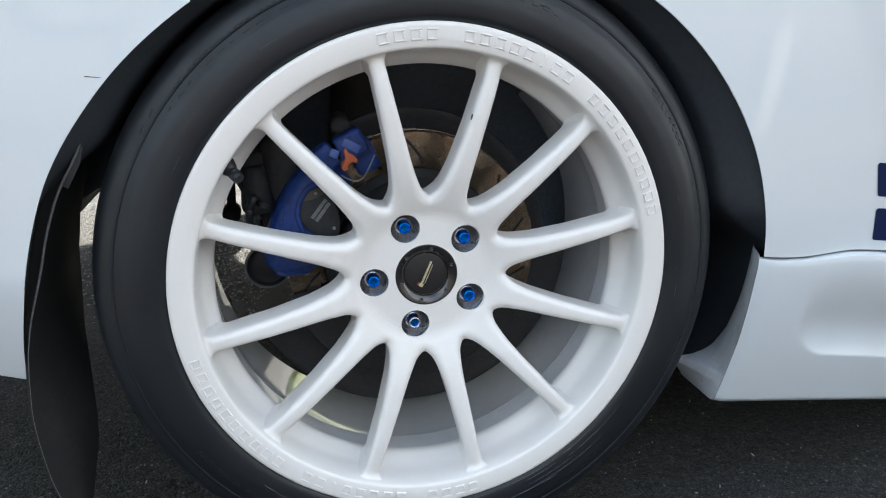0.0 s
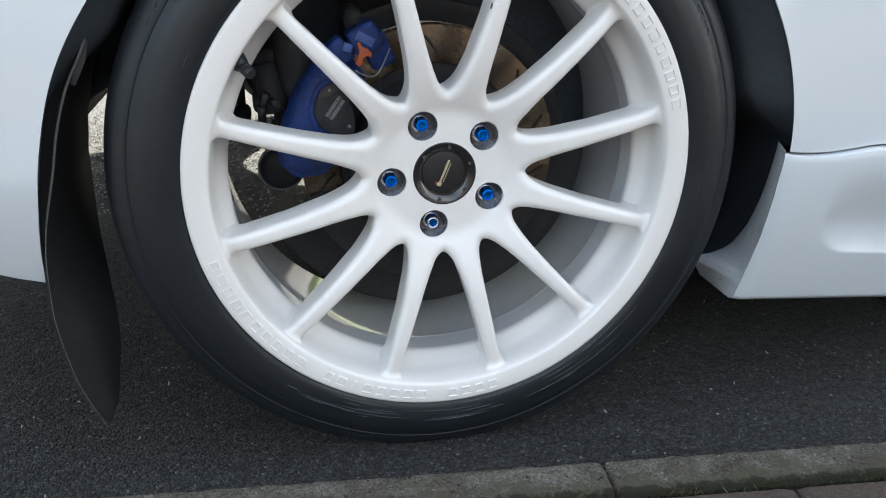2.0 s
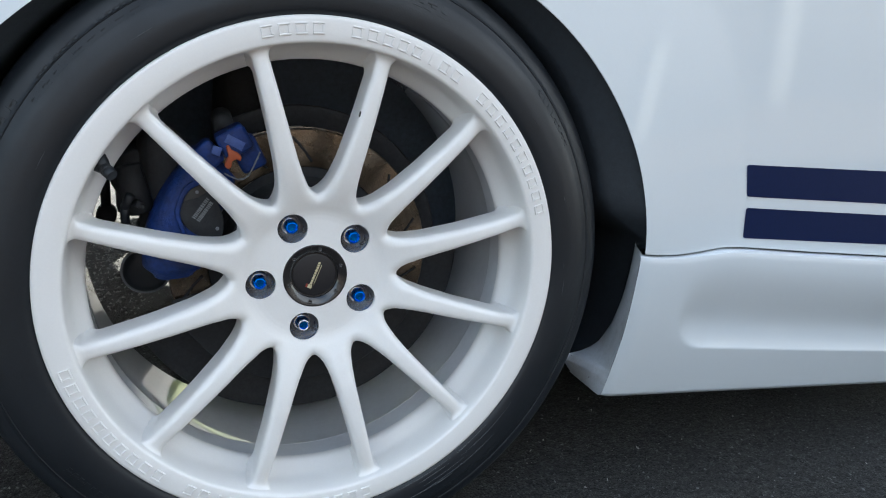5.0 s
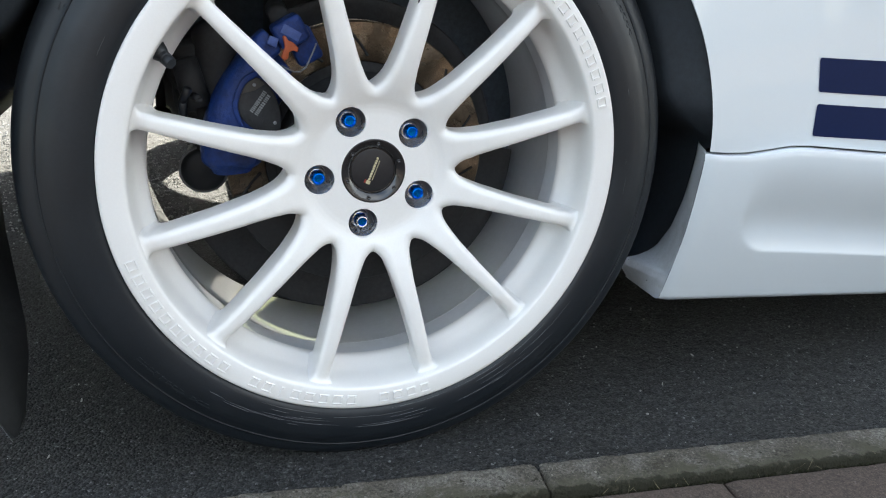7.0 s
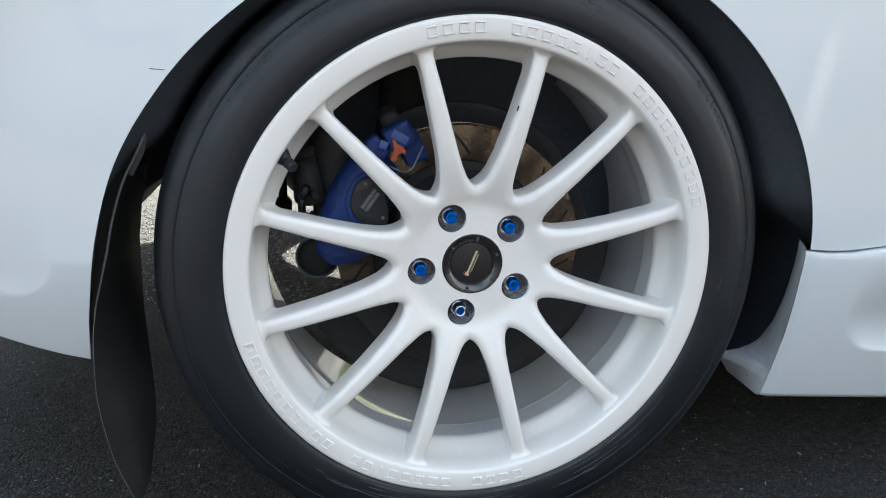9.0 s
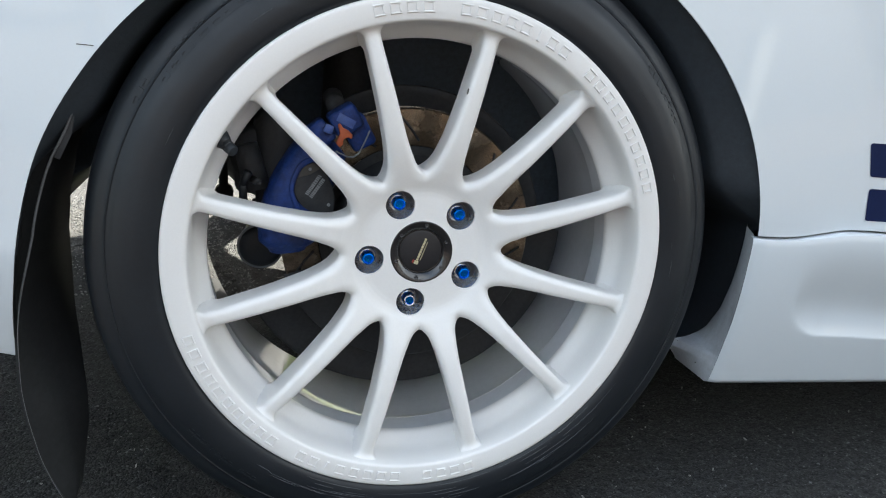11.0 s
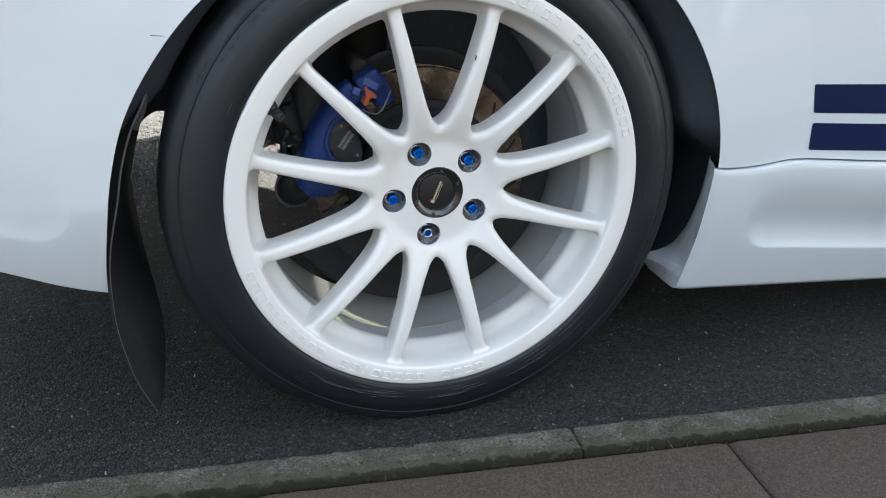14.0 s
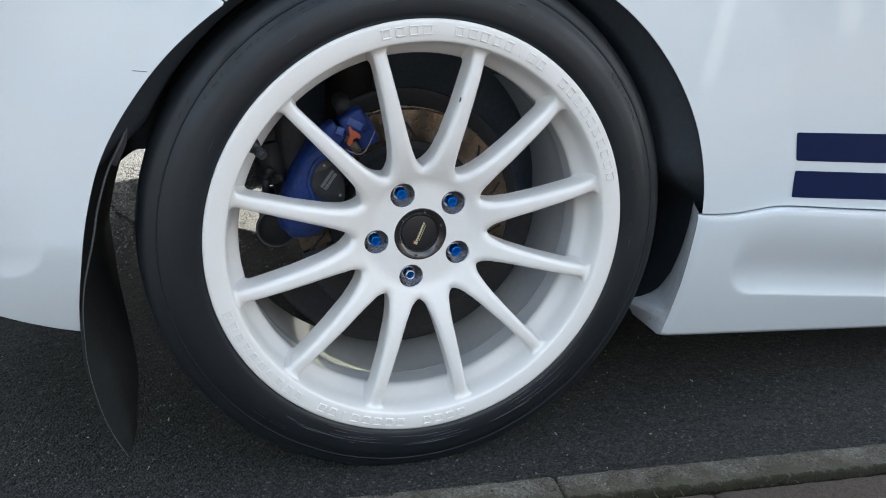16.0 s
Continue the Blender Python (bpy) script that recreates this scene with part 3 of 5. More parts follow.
def build_sides():
    # quarter panel over the arch, from the bumper seam to the skirt
    a_seam = math.degrees(math.atan2(SEAM[0][1] - AXLE.z, SEAM[0][0]))
    a_skirt = math.degrees(math.atan2(SKIRT_LINE[0][1] - AXLE.z, SKIRT_LINE[0][0]))
    c0 = arch_points(a_seam, a_skirt, 121)
    d0, d1 = crowded(rounded(SEAM, 120, 3), 1.6), crowded(rounded(SKIRT_LINE, 120, 2), 1.6)
    d0[0], d1[0] = c0[0], c0[-1]
    c1 = polyline([tuple(d0[-1]), (-0.80, 0.93), (-0.75, 0.97), (1.20, 0.97), (1.25, 0.93), tuple(d1[-1])], 121)
    panel("quarter_panel", c0, c1, d0, d1, "glossy white rear quarter panel", lip_d0=-1.0, lip_d1=0.0)
    # rear bumper corner below the seam
    gap = 0.0054
    s = np.array(SEAM) - (0.0012, gap)
    s[0] += (-0.0008, 0.0008)
    a_b = math.degrees(math.atan2(s[0][1] - AXLE.z, s[0][0]))
    low = [(-0.3815, 0.2215), (-0.4050, 0.2275), (-0.4350, 0.2370), (-0.4870, 0.2570), (-0.60, 0.297), (-0.80, 0.355)]
    a_low = math.degrees(math.atan2(low[0][1] - AXLE.z, low[0][0])) + 360
    c0 = arch_points(a_b, a_low, 161)
    d0, d1 = crowded(rounded([tuple(p) for p in s], 130, 3), 1.5), crowded(rounded(low, 130, 1), 1.5)
    d0[0], d1[0] = c0[0], c0[-1]
    c1 = polyline([tuple(d0[-1]), tuple(d1[-1])], 161)
    panel("rear_bumper", c0, c1, d0, d1, "glossy white rear bumper corner", lip_d0=2.4, lip_d1=1.0)


build_sides()


# side skirt: face with a scooped recess, and the end that turns in behind the wheel
SKIRT_EDGE = [(0.322, 0.3625), (0.290, 0.3613), (0.220, 0.3602), (0.170, 0.3572), (0.125, 0.3545)]


def skirt_tuck(z):
    """How much further its inner edge draws back than its face towards the bottom."""
    return 0.017 * ((0.322 - min(z, 0.322)) / 0.193) ** 1.65


def skirt_y(x, z):
    y = -0.004 + 0.037 * ((0.322 - min(z, 0.322)) / 0.193) ** 1.65
    # scoop with a rounded corner; a ledge bounds it below and it fades out above
    ledge = 0.1978 - 0.030 * max(x - 0.45, 0)
    px, pz, r = x - 0.430, z - ledge, 0.05
    d = r - math.hypot(max(r - px, 0.0), max(r - pz, 0.0))
    t = min(max(d / 0.055, 0.0), 1.0)
    # the face rounds over into its end
    y += 0.0050 * max(0.0, 1 - (x - lerp_curve(SKIRT_EDGE[::-1], z)) / 0.015) ** 2
    return y + 0.0122 * (1 - (1 - t) ** 3.0) * (1 - smoothstep(0.025, 0.110, pz))


SKIRT_LOW = 0.1288


def build_skirt():
    bm = bmesh.new()
    zs = [SKIRT_LOW, SKIRT_LOW + 0.0015, SKIRT_LOW + 0.005] + list(np.linspace(0.135, 0.305, 110)) + [0.312, 0.3165, 0.3195, 0.3205]
    n = 150
    rows = []
    for k, z in enumerate(zs):
        t = (z - zs[0]) / (zs[-1] - zs[0])
        row = []
        for i in range(n + 1):
            u = (i / n) ** 1.25
            xe = lerp_curve([(a, b) for a, b in SKIRT_EDGE[::-1]], z)
            x = xe + (1.25 - xe) * u
            top = np.interp(x, [p[0] for p in SKIRT_LINE], [p[1] for p in SKIRT_LINE]) - 0.0022
            bot = SKIRT_LOW - 0.074 * (x - 0.36)
            zz = bot + (top - bot) * t
            y = skirt_y(x, z)
            if k < 3:
                y += (0.006, 0.0018, 0.0004)[k]
            if k > len(zs) - 4:
                y += (0.0004, 0.0016, 0.005)[k - len(zs) + 3]
            row.append(bm.verts.new((x, y, zz)))
        rows.append(row)
    grid_faces(bm, rows)
    # top shelf and underside
    for row, dz in ((rows[-1], 0.0), (rows[0], -0.001)):
        back = [bm.verts.new((v.co.x, v.co.y + 0.003 + 0.047 * smoothstep(0.365, 0.42, v.co.x), v.co.z + dz)) for v in row]
        for a, b, c, d in zip(row, row[1:], back[1:], back):
            bm.faces.new((a, b, c, d))
    bmesh.ops.recalc_face_normals(bm, faces=bm.faces)
    skirt = sharpen(part("side_skirt", bm, PAINT, car, "white side skirt with a scooped recess"), 45)
    # end face turned in towards the wheel
    bm = bmesh.new()
    inner = [(0.3205, 0.397), (0.289, 0.397), (0.248, 0.396), (0.209, 0.391), (0.182, 0.380), (0.1725, 0.369), (0.1665, 0.356), (0.1645, 0.340), (0.155, 0.334), (0.1288, 0.3560)]
    edge = rows_edge(zs)
    rws = []
    for k, (x, y, z) in enumerate(edge):
        row = []
        for j in range(9):
            t = j / 8
            xi = lerp_curve([(a, b) for a, b in inner[::-1]], z)
            yi = y + 0.055 + skirt_tuck(z)
            bulge = math.sin(t * math.pi / 2)
            row.append(bm.verts.new((x + (xi - x) * t, y + (yi - y) * bulge ** 1.2 + 0.0005, z)))
        rws.append(row)
    grid_faces(bm, rws)
    bmesh.ops.recalc_face_normals(bm, faces=bm.faces)
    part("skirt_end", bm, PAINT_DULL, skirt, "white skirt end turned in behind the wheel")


def rows_edge(zs):
    out = []
    for k, z in enumerate(zs):
        xe = lerp_curve([(a, b) for a, b in SKIRT_EDGE[::-1]], z)
        y = skirt_y(xe, z)
        if k < 3:
            y += (0.006, 0.0018, 0.0004)[k]
        out.append((xe, y, z))
    return out


build_skirt()


def build_stripes():
    for top, bot in (((0.5005, 0.4195, 0.724, 0.4105), (0.5080, 0.3815, 0.736, 0.3680)), ((0.5095, 0.3680, 0.740, 0.3530), (0.5115, 0.3310, 0.751, 0.3130))):
        bm = bmesh.new()
        rows = []
        for v in (0.0, 0.008, 0.024, 0.048, 0.08, 0.3, 0.5, 0.7, 0.92, 0.952, 0.976, 0.992, 1.0):
            row = []
            edge = max(0.0, 1 - min(v, 1 - v) / 0.08)
            for j in range(41):
                u = j / 40 * 3.0
                x = (1 - v) * (top[0] + (top[2] - top[0]) * u) + v * (bot[0] + (bot[2] - bot[0]) * u)
                z = (1 - v) * (top[1] + (top[3] - top[1]) * u) + v * (bot[1] + (bot[3] - bot[1]) * u)
                x += 0.0030 * (1 - math.sqrt(1 - edge * edge)) if j == 0 else 0.0
                row.append(bm.verts.new((x, flare(x, z) - 0.0007, z)))
            rows.append(row)
        grid_faces(bm, rows)
        bmesh.ops.recalc_face_normals(bm, faces=bm.faces)
        part("stripe", bm, NAVY, car, "navy blue vinyl side stripe")


build_stripes()


# wheel-arch liner and mud flap
LINER_FRONT = [(-23.0, 0.3700), (-21.9, 0.3840), (-20.3, 0.3945), (-18.3, 0.4015), (-14.2, 0.4030), (-8.5, 0.4005), (-2.5, 0.3970), (2.2, 0.3930), (9.0, 0.3715)]


def build_liner():
    bm = bmesh.new()
    rows = []
    for i in range(161):
        a = -22.8 + (178 + 22.8) * i / 160
        edge = arch_radius(a)
        r = lerp_curve(LINER_FRONT, a) + 0.001 if a < 9.0 else edge + 0.004
        c, s = math.cos(radians(a)), math.sin(radians(a))
        x, z = r * c, AXLE.z + r * s
        turned = smoothstep(4.0, 0.0, a)
        f = (1 - turned) * flare(x, z) + turned * (skirt_y(lerp_curve(SKIRT_EDGE[::-1], z), z) + 0.046 + skirt_tuck(z))
        # the moulding narrows towards the tyre just behind the arch's edge
        k = 0.93 * smoothstep(168, 153, a) * smoothstep(0, 14, a)
        deep = r + (0.3218 + 0.12 * (edge - 0.3285) - r) * k
        end = 0.285 - 0.115 * smoothstep(158, 171, a)
        row = []
        for y, rr in ((f + 0.0030, r), (f + 0.0045, r - 0.003), (f + 0.009, r - 0.003 + (deep - r) * 0.15), (f + 0.018, r + (deep - r) * 0.5), (f + 0.027, r + (deep - r) * 0.85), (f + 0.034, deep), (0.12, deep), (min(0.17, end - 0.015), deep), (min(0.22, end - 0.008), deep), (end, r)):
            row.append(bm.verts.new((rr * c, y, AXLE.z + rr * s)))
        rows.append(row)
    grid_faces(bm, rows)
    bmesh.ops.recalc_face_normals(bm, faces=bm.faces)
    edge = [v.co.copy() for v in (row[-1] for row in rows)]
    liner = part("wheel_arch_liner", bm, LINER, car, "black plastic wheel-arch liner")
    # inner wall of the arch, open low down behind the axle
    bm = bmesh.new()
    last = None
    for co in edge:
        v = bm.verts.new(co)
        low = (0.3625 if v.co.x < -0.27 else 0.372) - 0.20 * smoothstep(-0.15, -0.10, v.co.x)
        w = bm.verts.new((v.co.x * 0.98, v.co.y + 0.005, min(low, v.co.z)))
        if last:
            bm.faces.new((last[0], v, w, last[1]))
        last = (v, w)
    bmesh.ops.recalc_face_normals(bm, faces=bm.faces)
    part("inner_wall", bm, HAZE_GREY, liner, "grey inner wall of the wheel arch, lightened to imitate lens haze")


FLAP_OUTER = [(0.062, -0.3480, 0.024), (0.072, -0.3525, 0.021), (0.09, -0.3595, 0.019), (0.12, -0.3690, 0.018), (0.16, -0.3755, 0.018), (0.19, -0.3785, 0.019), (0.22, -0.3775, 0.021), (0.26, -0.3755, 0.024)]
FLAP_INNER = [(0.062, -0.3465, 0.030), (0.072, -0.3400, 0.044), (0.10, -0.3370, 0.054), (0.13, -0.3330, 0.062), (0.16, -0.3325, 0.066), (0.20, -0.3390, 0.088), (0.24, -0.3470, 0.118), (0.28, -0.3530, 0.152), (0.31, -0.3560, 0.168), (0.33, -0.3500, 0.150), (0.36, -0.3415, 0.122), (0.40, -0.3275, 0.098), (0.44, -0.3150, 0.100)]


def build_flap():
    """A rubber flap that hangs behind the tyre, turned towards the outside and cut to a point below."""
    bm = bmesh.new()
    front, back = [], []
    n, m = 64, 10
    for i in range(n + 1):
        z = 0.44 - 0.378 * i / n
        if z > 0.26:
            r = arch_radius(180 - math.degrees(math.asin((z - AXLE.z) / 0.36))) + 0.0015
            far = -math.sqrt(r ** 2 - (z - AXLE.z) ** 2)
            k = smoothstep(0.30, 0.26, z)
            xo, yo = far * (1 - k) + k * -0.3755, 0.024
        else:
            xo, yo = (lerp_curve([(p[0], p[j]) for p in FLAP_OUTER], z) for j in (1, 2))
        xi, yi = (lerp_curve([(p[0], p[j]) for p in FLAP_INNER], z) for j in (1, 2))
        across = Vector((xi - xo, yi - yo, 0))
        out = Vector((across.y, -across.x, 0)).normalized()
        fr, bk = [], []
        for j in range(m + 1):
            t = j / m
            p = Vector((xo, yo, z)) + across * t + out * (min(across.length * 0.10, 0.005) * math.sin(math.pi * t) + 0.0006 * math.sin(9 * t + z * 30))
            fr.append(bm.verts.new(p))
            bk.append(bm.verts.new(p - out * 0.0035))
        front.append(fr)
        back.append(bk)
    grid_faces(bm, front)
    grid_faces(bm, back)
    for k in range(n):
        bm.faces.new((front[k][0], front[k + 1][0], back[k + 1][0], back[k][0]))
        bm.faces.new((front[k][-1], front[k + 1][-1], back[k + 1][-1], back[k][-1]))
    for j in range(m):
        bm.faces.new((front[-1][j], front[-1][j + 1], back[-1][j + 1], back[-1][j]))
    bmesh.ops.recalc_face_normals(bm, faces=bm.faces)
    flap = sharpen(part("mud_flap", bm, FLAP, car, "pointed black rubber mud flap behind the tyre"), 40)
    # rolled outer edge, coloured pale as if lit, thinning out towards the tip
    bm = bmesh.new()
    line = rounded([(-0.3055, 0.4600), (-0.3180, 0.4300), (-0.3310, 0.4080), (-0.3395, 0.3880), (-0.3490, 0.3580), (-0.3545, 0.3330), (-0.3645, 0.2980), (-0.3700, 0.2780), (-0.3745, 0.2500), (-0.3760, 0.2150), (-0.3770, 0.1900), (-0.3742, 0.1600), (-0.3677, 0.1200), (-0.3585, 0.0900), (-0.3478, 0.0640)], 72, 3)
    for p, q in zip(line, line[1:]):
        ya, yb = (0.0180 - 0.0030 * smoothstep(0.28, 0.22, w[1]) for w in (p, q))
        ra, rb = (0.0012 - 0.0009 * smoothstep(0.32, 0.22, w[1]) for w in (p, q))
        tube(bm, (p[0], ya, p[1]), (q[0], yb, q[1]), ra, rb, 8, caps=False)
    part("flap_edge", bm, SCUFF_AND_LIT_EDGE, flap, "rolled edge of the mud flap, coloured pale as if lit")
    tab = [(-0.3030, 0.4680), (-0.3085, 0.4500), (-0.3140, 0.4260), (-0.3255, 0.4040), (-0.3300, 0.4060), (-0.3205, 0.4270), (-0.3120, 0.4470)]
    part("flap_tab", slab_shape(tab, 0.0225, 0.0190, 0.0006), FLAP_TAB, flap, "grey folded top of the flap's edge")


build_liner()
build_flap()


# the rest of the body, plain, which shades the wheel from the sun
def build_shell():
    bm = bmesh.new()
    stations = [(-0.86, 0.55, 0.70), (-0.80, 0.66, 0.92), (-0.55, 0.66, 1.10), (-0.15, 0.66, 1.40), (0.6, 0.66, 1.46), (1.5, 0.66, 1.44), (2.2, 0.66, 1.02), (3.1, 0.66, 0.86), (3.35, 0.60, 0.70)]
    rows = []
    for x, lo, hi in stations:
        yn = flare(max(min(x, 1.2), -0.8), 0.70) + 0.02
        yf = 1.76 - yn
        sec = [(yn, 0.67), (yn + 0.03, min(0.93, hi - 0.02)), (yn + 0.16 + 0.1 * (hi > 1.0), hi - 0.06), (yn + 0.30, hi), (yf - 0.30, hi), (yf - 0.16 - 0.1 * (hi > 1.0), hi - 0.06), (yf - 0.03, min(0.93, hi - 0.02)), (yf, 0.67), (yf - 0.02, 0.67)]
        rows.append([bm.verts.new((x, y, z)) for y, z in sec])
    grid_faces(bm, rows)
    for r in (rows[0], rows[-1]):
        bm.faces.new(r)
    bmesh.ops.recalc_face_normals(bm, faces=bm.faces)
    part("body_shell", bm, PAINT, car, "plain white upper bodywork")
    bm = bmesh.new()
    chunk(bm, (1.80, 1.76, 0.460), (2.9, 0.04, 0.48), 0.01)
    rows = []
    for x, low in ((-0.80, 0.355), (-0.56, 0.300), (-0.500, 0.170), (-0.405, 0.130), (-0.36, 0.330), (-0.30, 0.560), (0.30, 0.560), (0.355, 0.30)):
        rows.append([bm.verts.new((x, y, z)) for y, z in ((1.74, low), (1.78, low), (1.78, 0.72), (1.74, 0.72))])
    grid_faces(bm, rows, close_v=True)
    bm.faces.new(rows[0])
    bm.faces.new(rows[-1][::-1])
    part("far_side", bm, PAINT, car, "white far side of the car")
    tyre = part("far_tyre", revolve([(0.225, 1.56), (0.25, 1.545), (0.29, 1.55), (0.309, 1.575), (0.309, 1.745), (0.29, 1.77), (0.25, 1.775), (0.225, 1.76), (0.225, 1.56)], 64), RUBBER, car, "black tyre on the car's far side")
    tyre.location = AXLE
    bm = bmesh.new()
    chunk(bm, (1.45, 0.90, 0.345), (2.1, 1.5, 0.03), 0.008)
    chunk(bm, (0.0, 1.02, 0.60), (1.0, 1.36, 0.03), 0.008)
    chunk(bm, (1.30, 1.20, 0.285), (2.0, 0.96, 0.03), 0.008)
    chunk(bm, (0.90, 1.00, 0.235), (1.96, 1.40, 0.02), 0.006)
    chunk(bm, (1.50, 0.88, 0.215), (2.1, 1.66, 0.03), 0.008)
    chunk(bm, (1.47, 0.34, 0.150), (2.1, 0.46, 0.03), 0.008)
    chunk(bm, (-0.62, 0.60, 0.285), (0.40, 0.98, 0.02), 0.006)
    part("underbody", bm, LINER, car, "dark underbody panel")
    bm = bmesh.new()
    chunk(bm, (-0.80, 0.90, 0.43), (0.04, 1.6, 0.48), 0.01)
    part("rear_valance", bm, PAINT, car, "white rear bumper face")
    bm = bmesh.new()
    chunk(bm, (2.3, 0.10, 0.48), (2.1, 0.10, 0.60), 0.02)
    part("front_side", bm, PAINT, car, "plain white door and front wing")


build_shell()


# ---- wheel ----
wheel = new("wheel")
wheel.empty_display_size = 0.05
wheel.parent = car
wheel.location = AXLE
tagged(wheel, "white twelve-spoke alloy wheel with a low-profile tyre")

SPOKES, SPOKE_A = 12, 14.6
LUG_R, LUG_A, LUG_HOLE = 0.054, 114.8, 0.0149
lug_angles = [LUG_A - 72 * k for k in range(5)]


def build_tyre():
    prof = [(0.238, 0.030), (0.244, 0.014), (0.2475, 0.0055), (0.2500, 0.0026), (0.2525, 0.0008), (0.2550, -0.0002),
            (0.2580, -0.0008), (0.2610, -0.0012), (0.2640, -0.0014), (0.2670, -0.0014), (0.2695, -0.0012), (0.272, -0.0008), (0.278, 0.0006),
            (0.284, 0.0022), (0.2890, 0.0055), (0.2925, 0.0078), (0.2942, 0.0086), (0.2946, 0.0082), (0.2950, 0.0082), (0.2954, 0.0090), (0.2995, 0.0105), (0.3050, 0.0128), (0.3098, 0.0165), (0.3135, 0.0215), (0.3156, 0.0280), (0.3168, 0.0350)]
    inner = []
    for y in (0.0450, 0.0600):
        inner.append((0.3178, y))
    for g in (0.066, 0.100, 0.134, 0.168):
        inner += [(0.3178, g - 0.0035), (0.3108, g - 0.003), (0.3108, g + 0.003), (0.3178, g + 0.0035)]
    back = [(0.3155, 0.200), (0.306, 0.215), (0.290, 0.226), (0.272, 0.232), (0.252, 0.228), (0.238, 0.212), (0.232, 0.205)]

    def flat(p):
        low = GZ - AXLE.z + 0.0005
        if p.z < low:
            k = low - p.z
            p = Vector((p.x, p.y - 0.35 * k if p.y < 0.1 else p.y + 0.35 * k, low))
        elif p.z < low + 0.05 and p.y < 0.03:
            p = Vector((p.x, p.y - 0.002 * (1 - (p.z - low) / 0.05), p.z))
        return p
    tyre = part("tyre", revolve(prof + inner + back, 256, bend=flat), RUBBER, wheel, "black low-profile tyre with worn sidewall")
    sharpen(tyre, 60)
    # raised sidewall marks: a broken rib, and blocks where the lettering stands
    bm = bmesh.new()

    def arc(a0, a1, r0, r1, y0, y1, h, n):
        rows = []
        for i in range(n + 1):
            a = radians(a0 + (a1 - a0) * i / n)
            rows.append([bm.verts.new((r * math.cos(a), y, r * math.sin(a))) for r, y in ((r0, y0 + 0.0006), (r0, y0 - h), (r1, y1 - h), (r1, y1 + 0.0006))])
        grid_faces(bm, rows)
        bm.faces.new(rows[0])
        bm.faces.new(rows[-1][::-1])
    rng = random.Random(3)

    def side(r):
        return lerp_curve([(0.272, -0.0008), (0.278, 0.0006), (0.284, 0.0024), (0.289, 0.0055), (0.2925, 0.0078), (0.2995, 0.0105), (0.305, 0.0128)], r)

    # start angle, how many, step, radii, share filled
    for a0, count, step, r0, r1, fill in ((97, 3, 4.4, 0.2790, 0.2860, 0.45), (113.5, 34, 0.92, 0.2862, 0.2922, 0.60), (118, 18, 1.3, 0.2960, 0.2992, 0.45), (146, 3, 1.6, 0.2980, 0.3030, 0.40), (66, 5, 2.4, 0.2795, 0.2860, 0.5), (28, 8, 1.7, 0.2860, 0.2930, 0.5), (-60, 9, 1.8, 0.2790, 0.2855, 0.5), (215, 12, 1.5, 0.2790, 0.2855, 0.5)):
        for k in range(count):
            if rng.random() < 0.10:
                continue
            a = a0 + k * step
            tall = r1 - (r1 - r0) * (0.25 if rng.random() < 0.3 else 0.0)
            arc(a, a + step * fill, r0, tall, side(r0), side(tall), 0.0006, 2)
            if rng.random() < 0.5:
                arc(a, a + step * 0.8, (r0 + tall) / 2 - 0.0006, (r0 + tall) / 2 + 0.0006, side((r0 + tall) / 2), side((r0 + tall) / 2), 0.0006, 2)
    bmesh.ops.recalc_face_normals(bm, faces=bm.faces)
    tagged(part("sidewall_mark", bm, RUBBER, wheel, "faint raised bars on the sidewall", smooth=False), kind="stuff")


build_tyre()


def build_scuffs():
    """Thin pale scuffs that run round the sidewall next to the rim."""
    rng = random.Random(21)
    bm = bmesh.new()
    side = [(0.2500, 0.0026), (0.2525, 0.0008), (0.2550, -0.0002), (0.2580, -0.0008), (0.2610, -0.0012), (0.2640, -0.0014), (0.2670, -0.0014), (0.2695, -0.0012), (0.272, -0.0008), (0.278, 0.0006)]
    for k in range(46):
        low = k < 34
        a0 = rng.uniform(228, 318) if low else rng.uniform(-20, 200)
        span = rng.uniform(2, 16) if low else rng.uniform(1, 5)
        r = rng.uniform(0.2525, 0.2700) if low else rng.uniform(0.262, 0.277)
        y = lerp_curve(side, r)
        wide = rng.uniform(0.00010, 0.00028)
        rows = []
        for i in range(11):
            a = radians(a0 + span * i / 10)
            t = math.sin(math.pi * i / 10)
            row = []
            for rr, lift in ((r - wide * t, 0.0), (r, 0.00025), (r + wide * t + 1e-5, 0.0)):
                p = Vector((rr * math.cos(a), y - lift - 0.00005 - 0.002 * max(0.0, 1 - (rr * math.sin(a) + AXLE.z - GZ) / 0.05), rr * math.sin(a)))
                row.append(bm.verts.new(p))
            rows.append(row)
        grid_faces(bm, rows)
    bmesh.ops.recalc_face_normals(bm, faces=bm.faces)
    tagged(part("scuff", bm, SCUFF_AND_LIT_EDGE, wheel, "thin pale scuffs on the tyre's sidewall", smooth=False), kind="stuff")


build_scuffs()


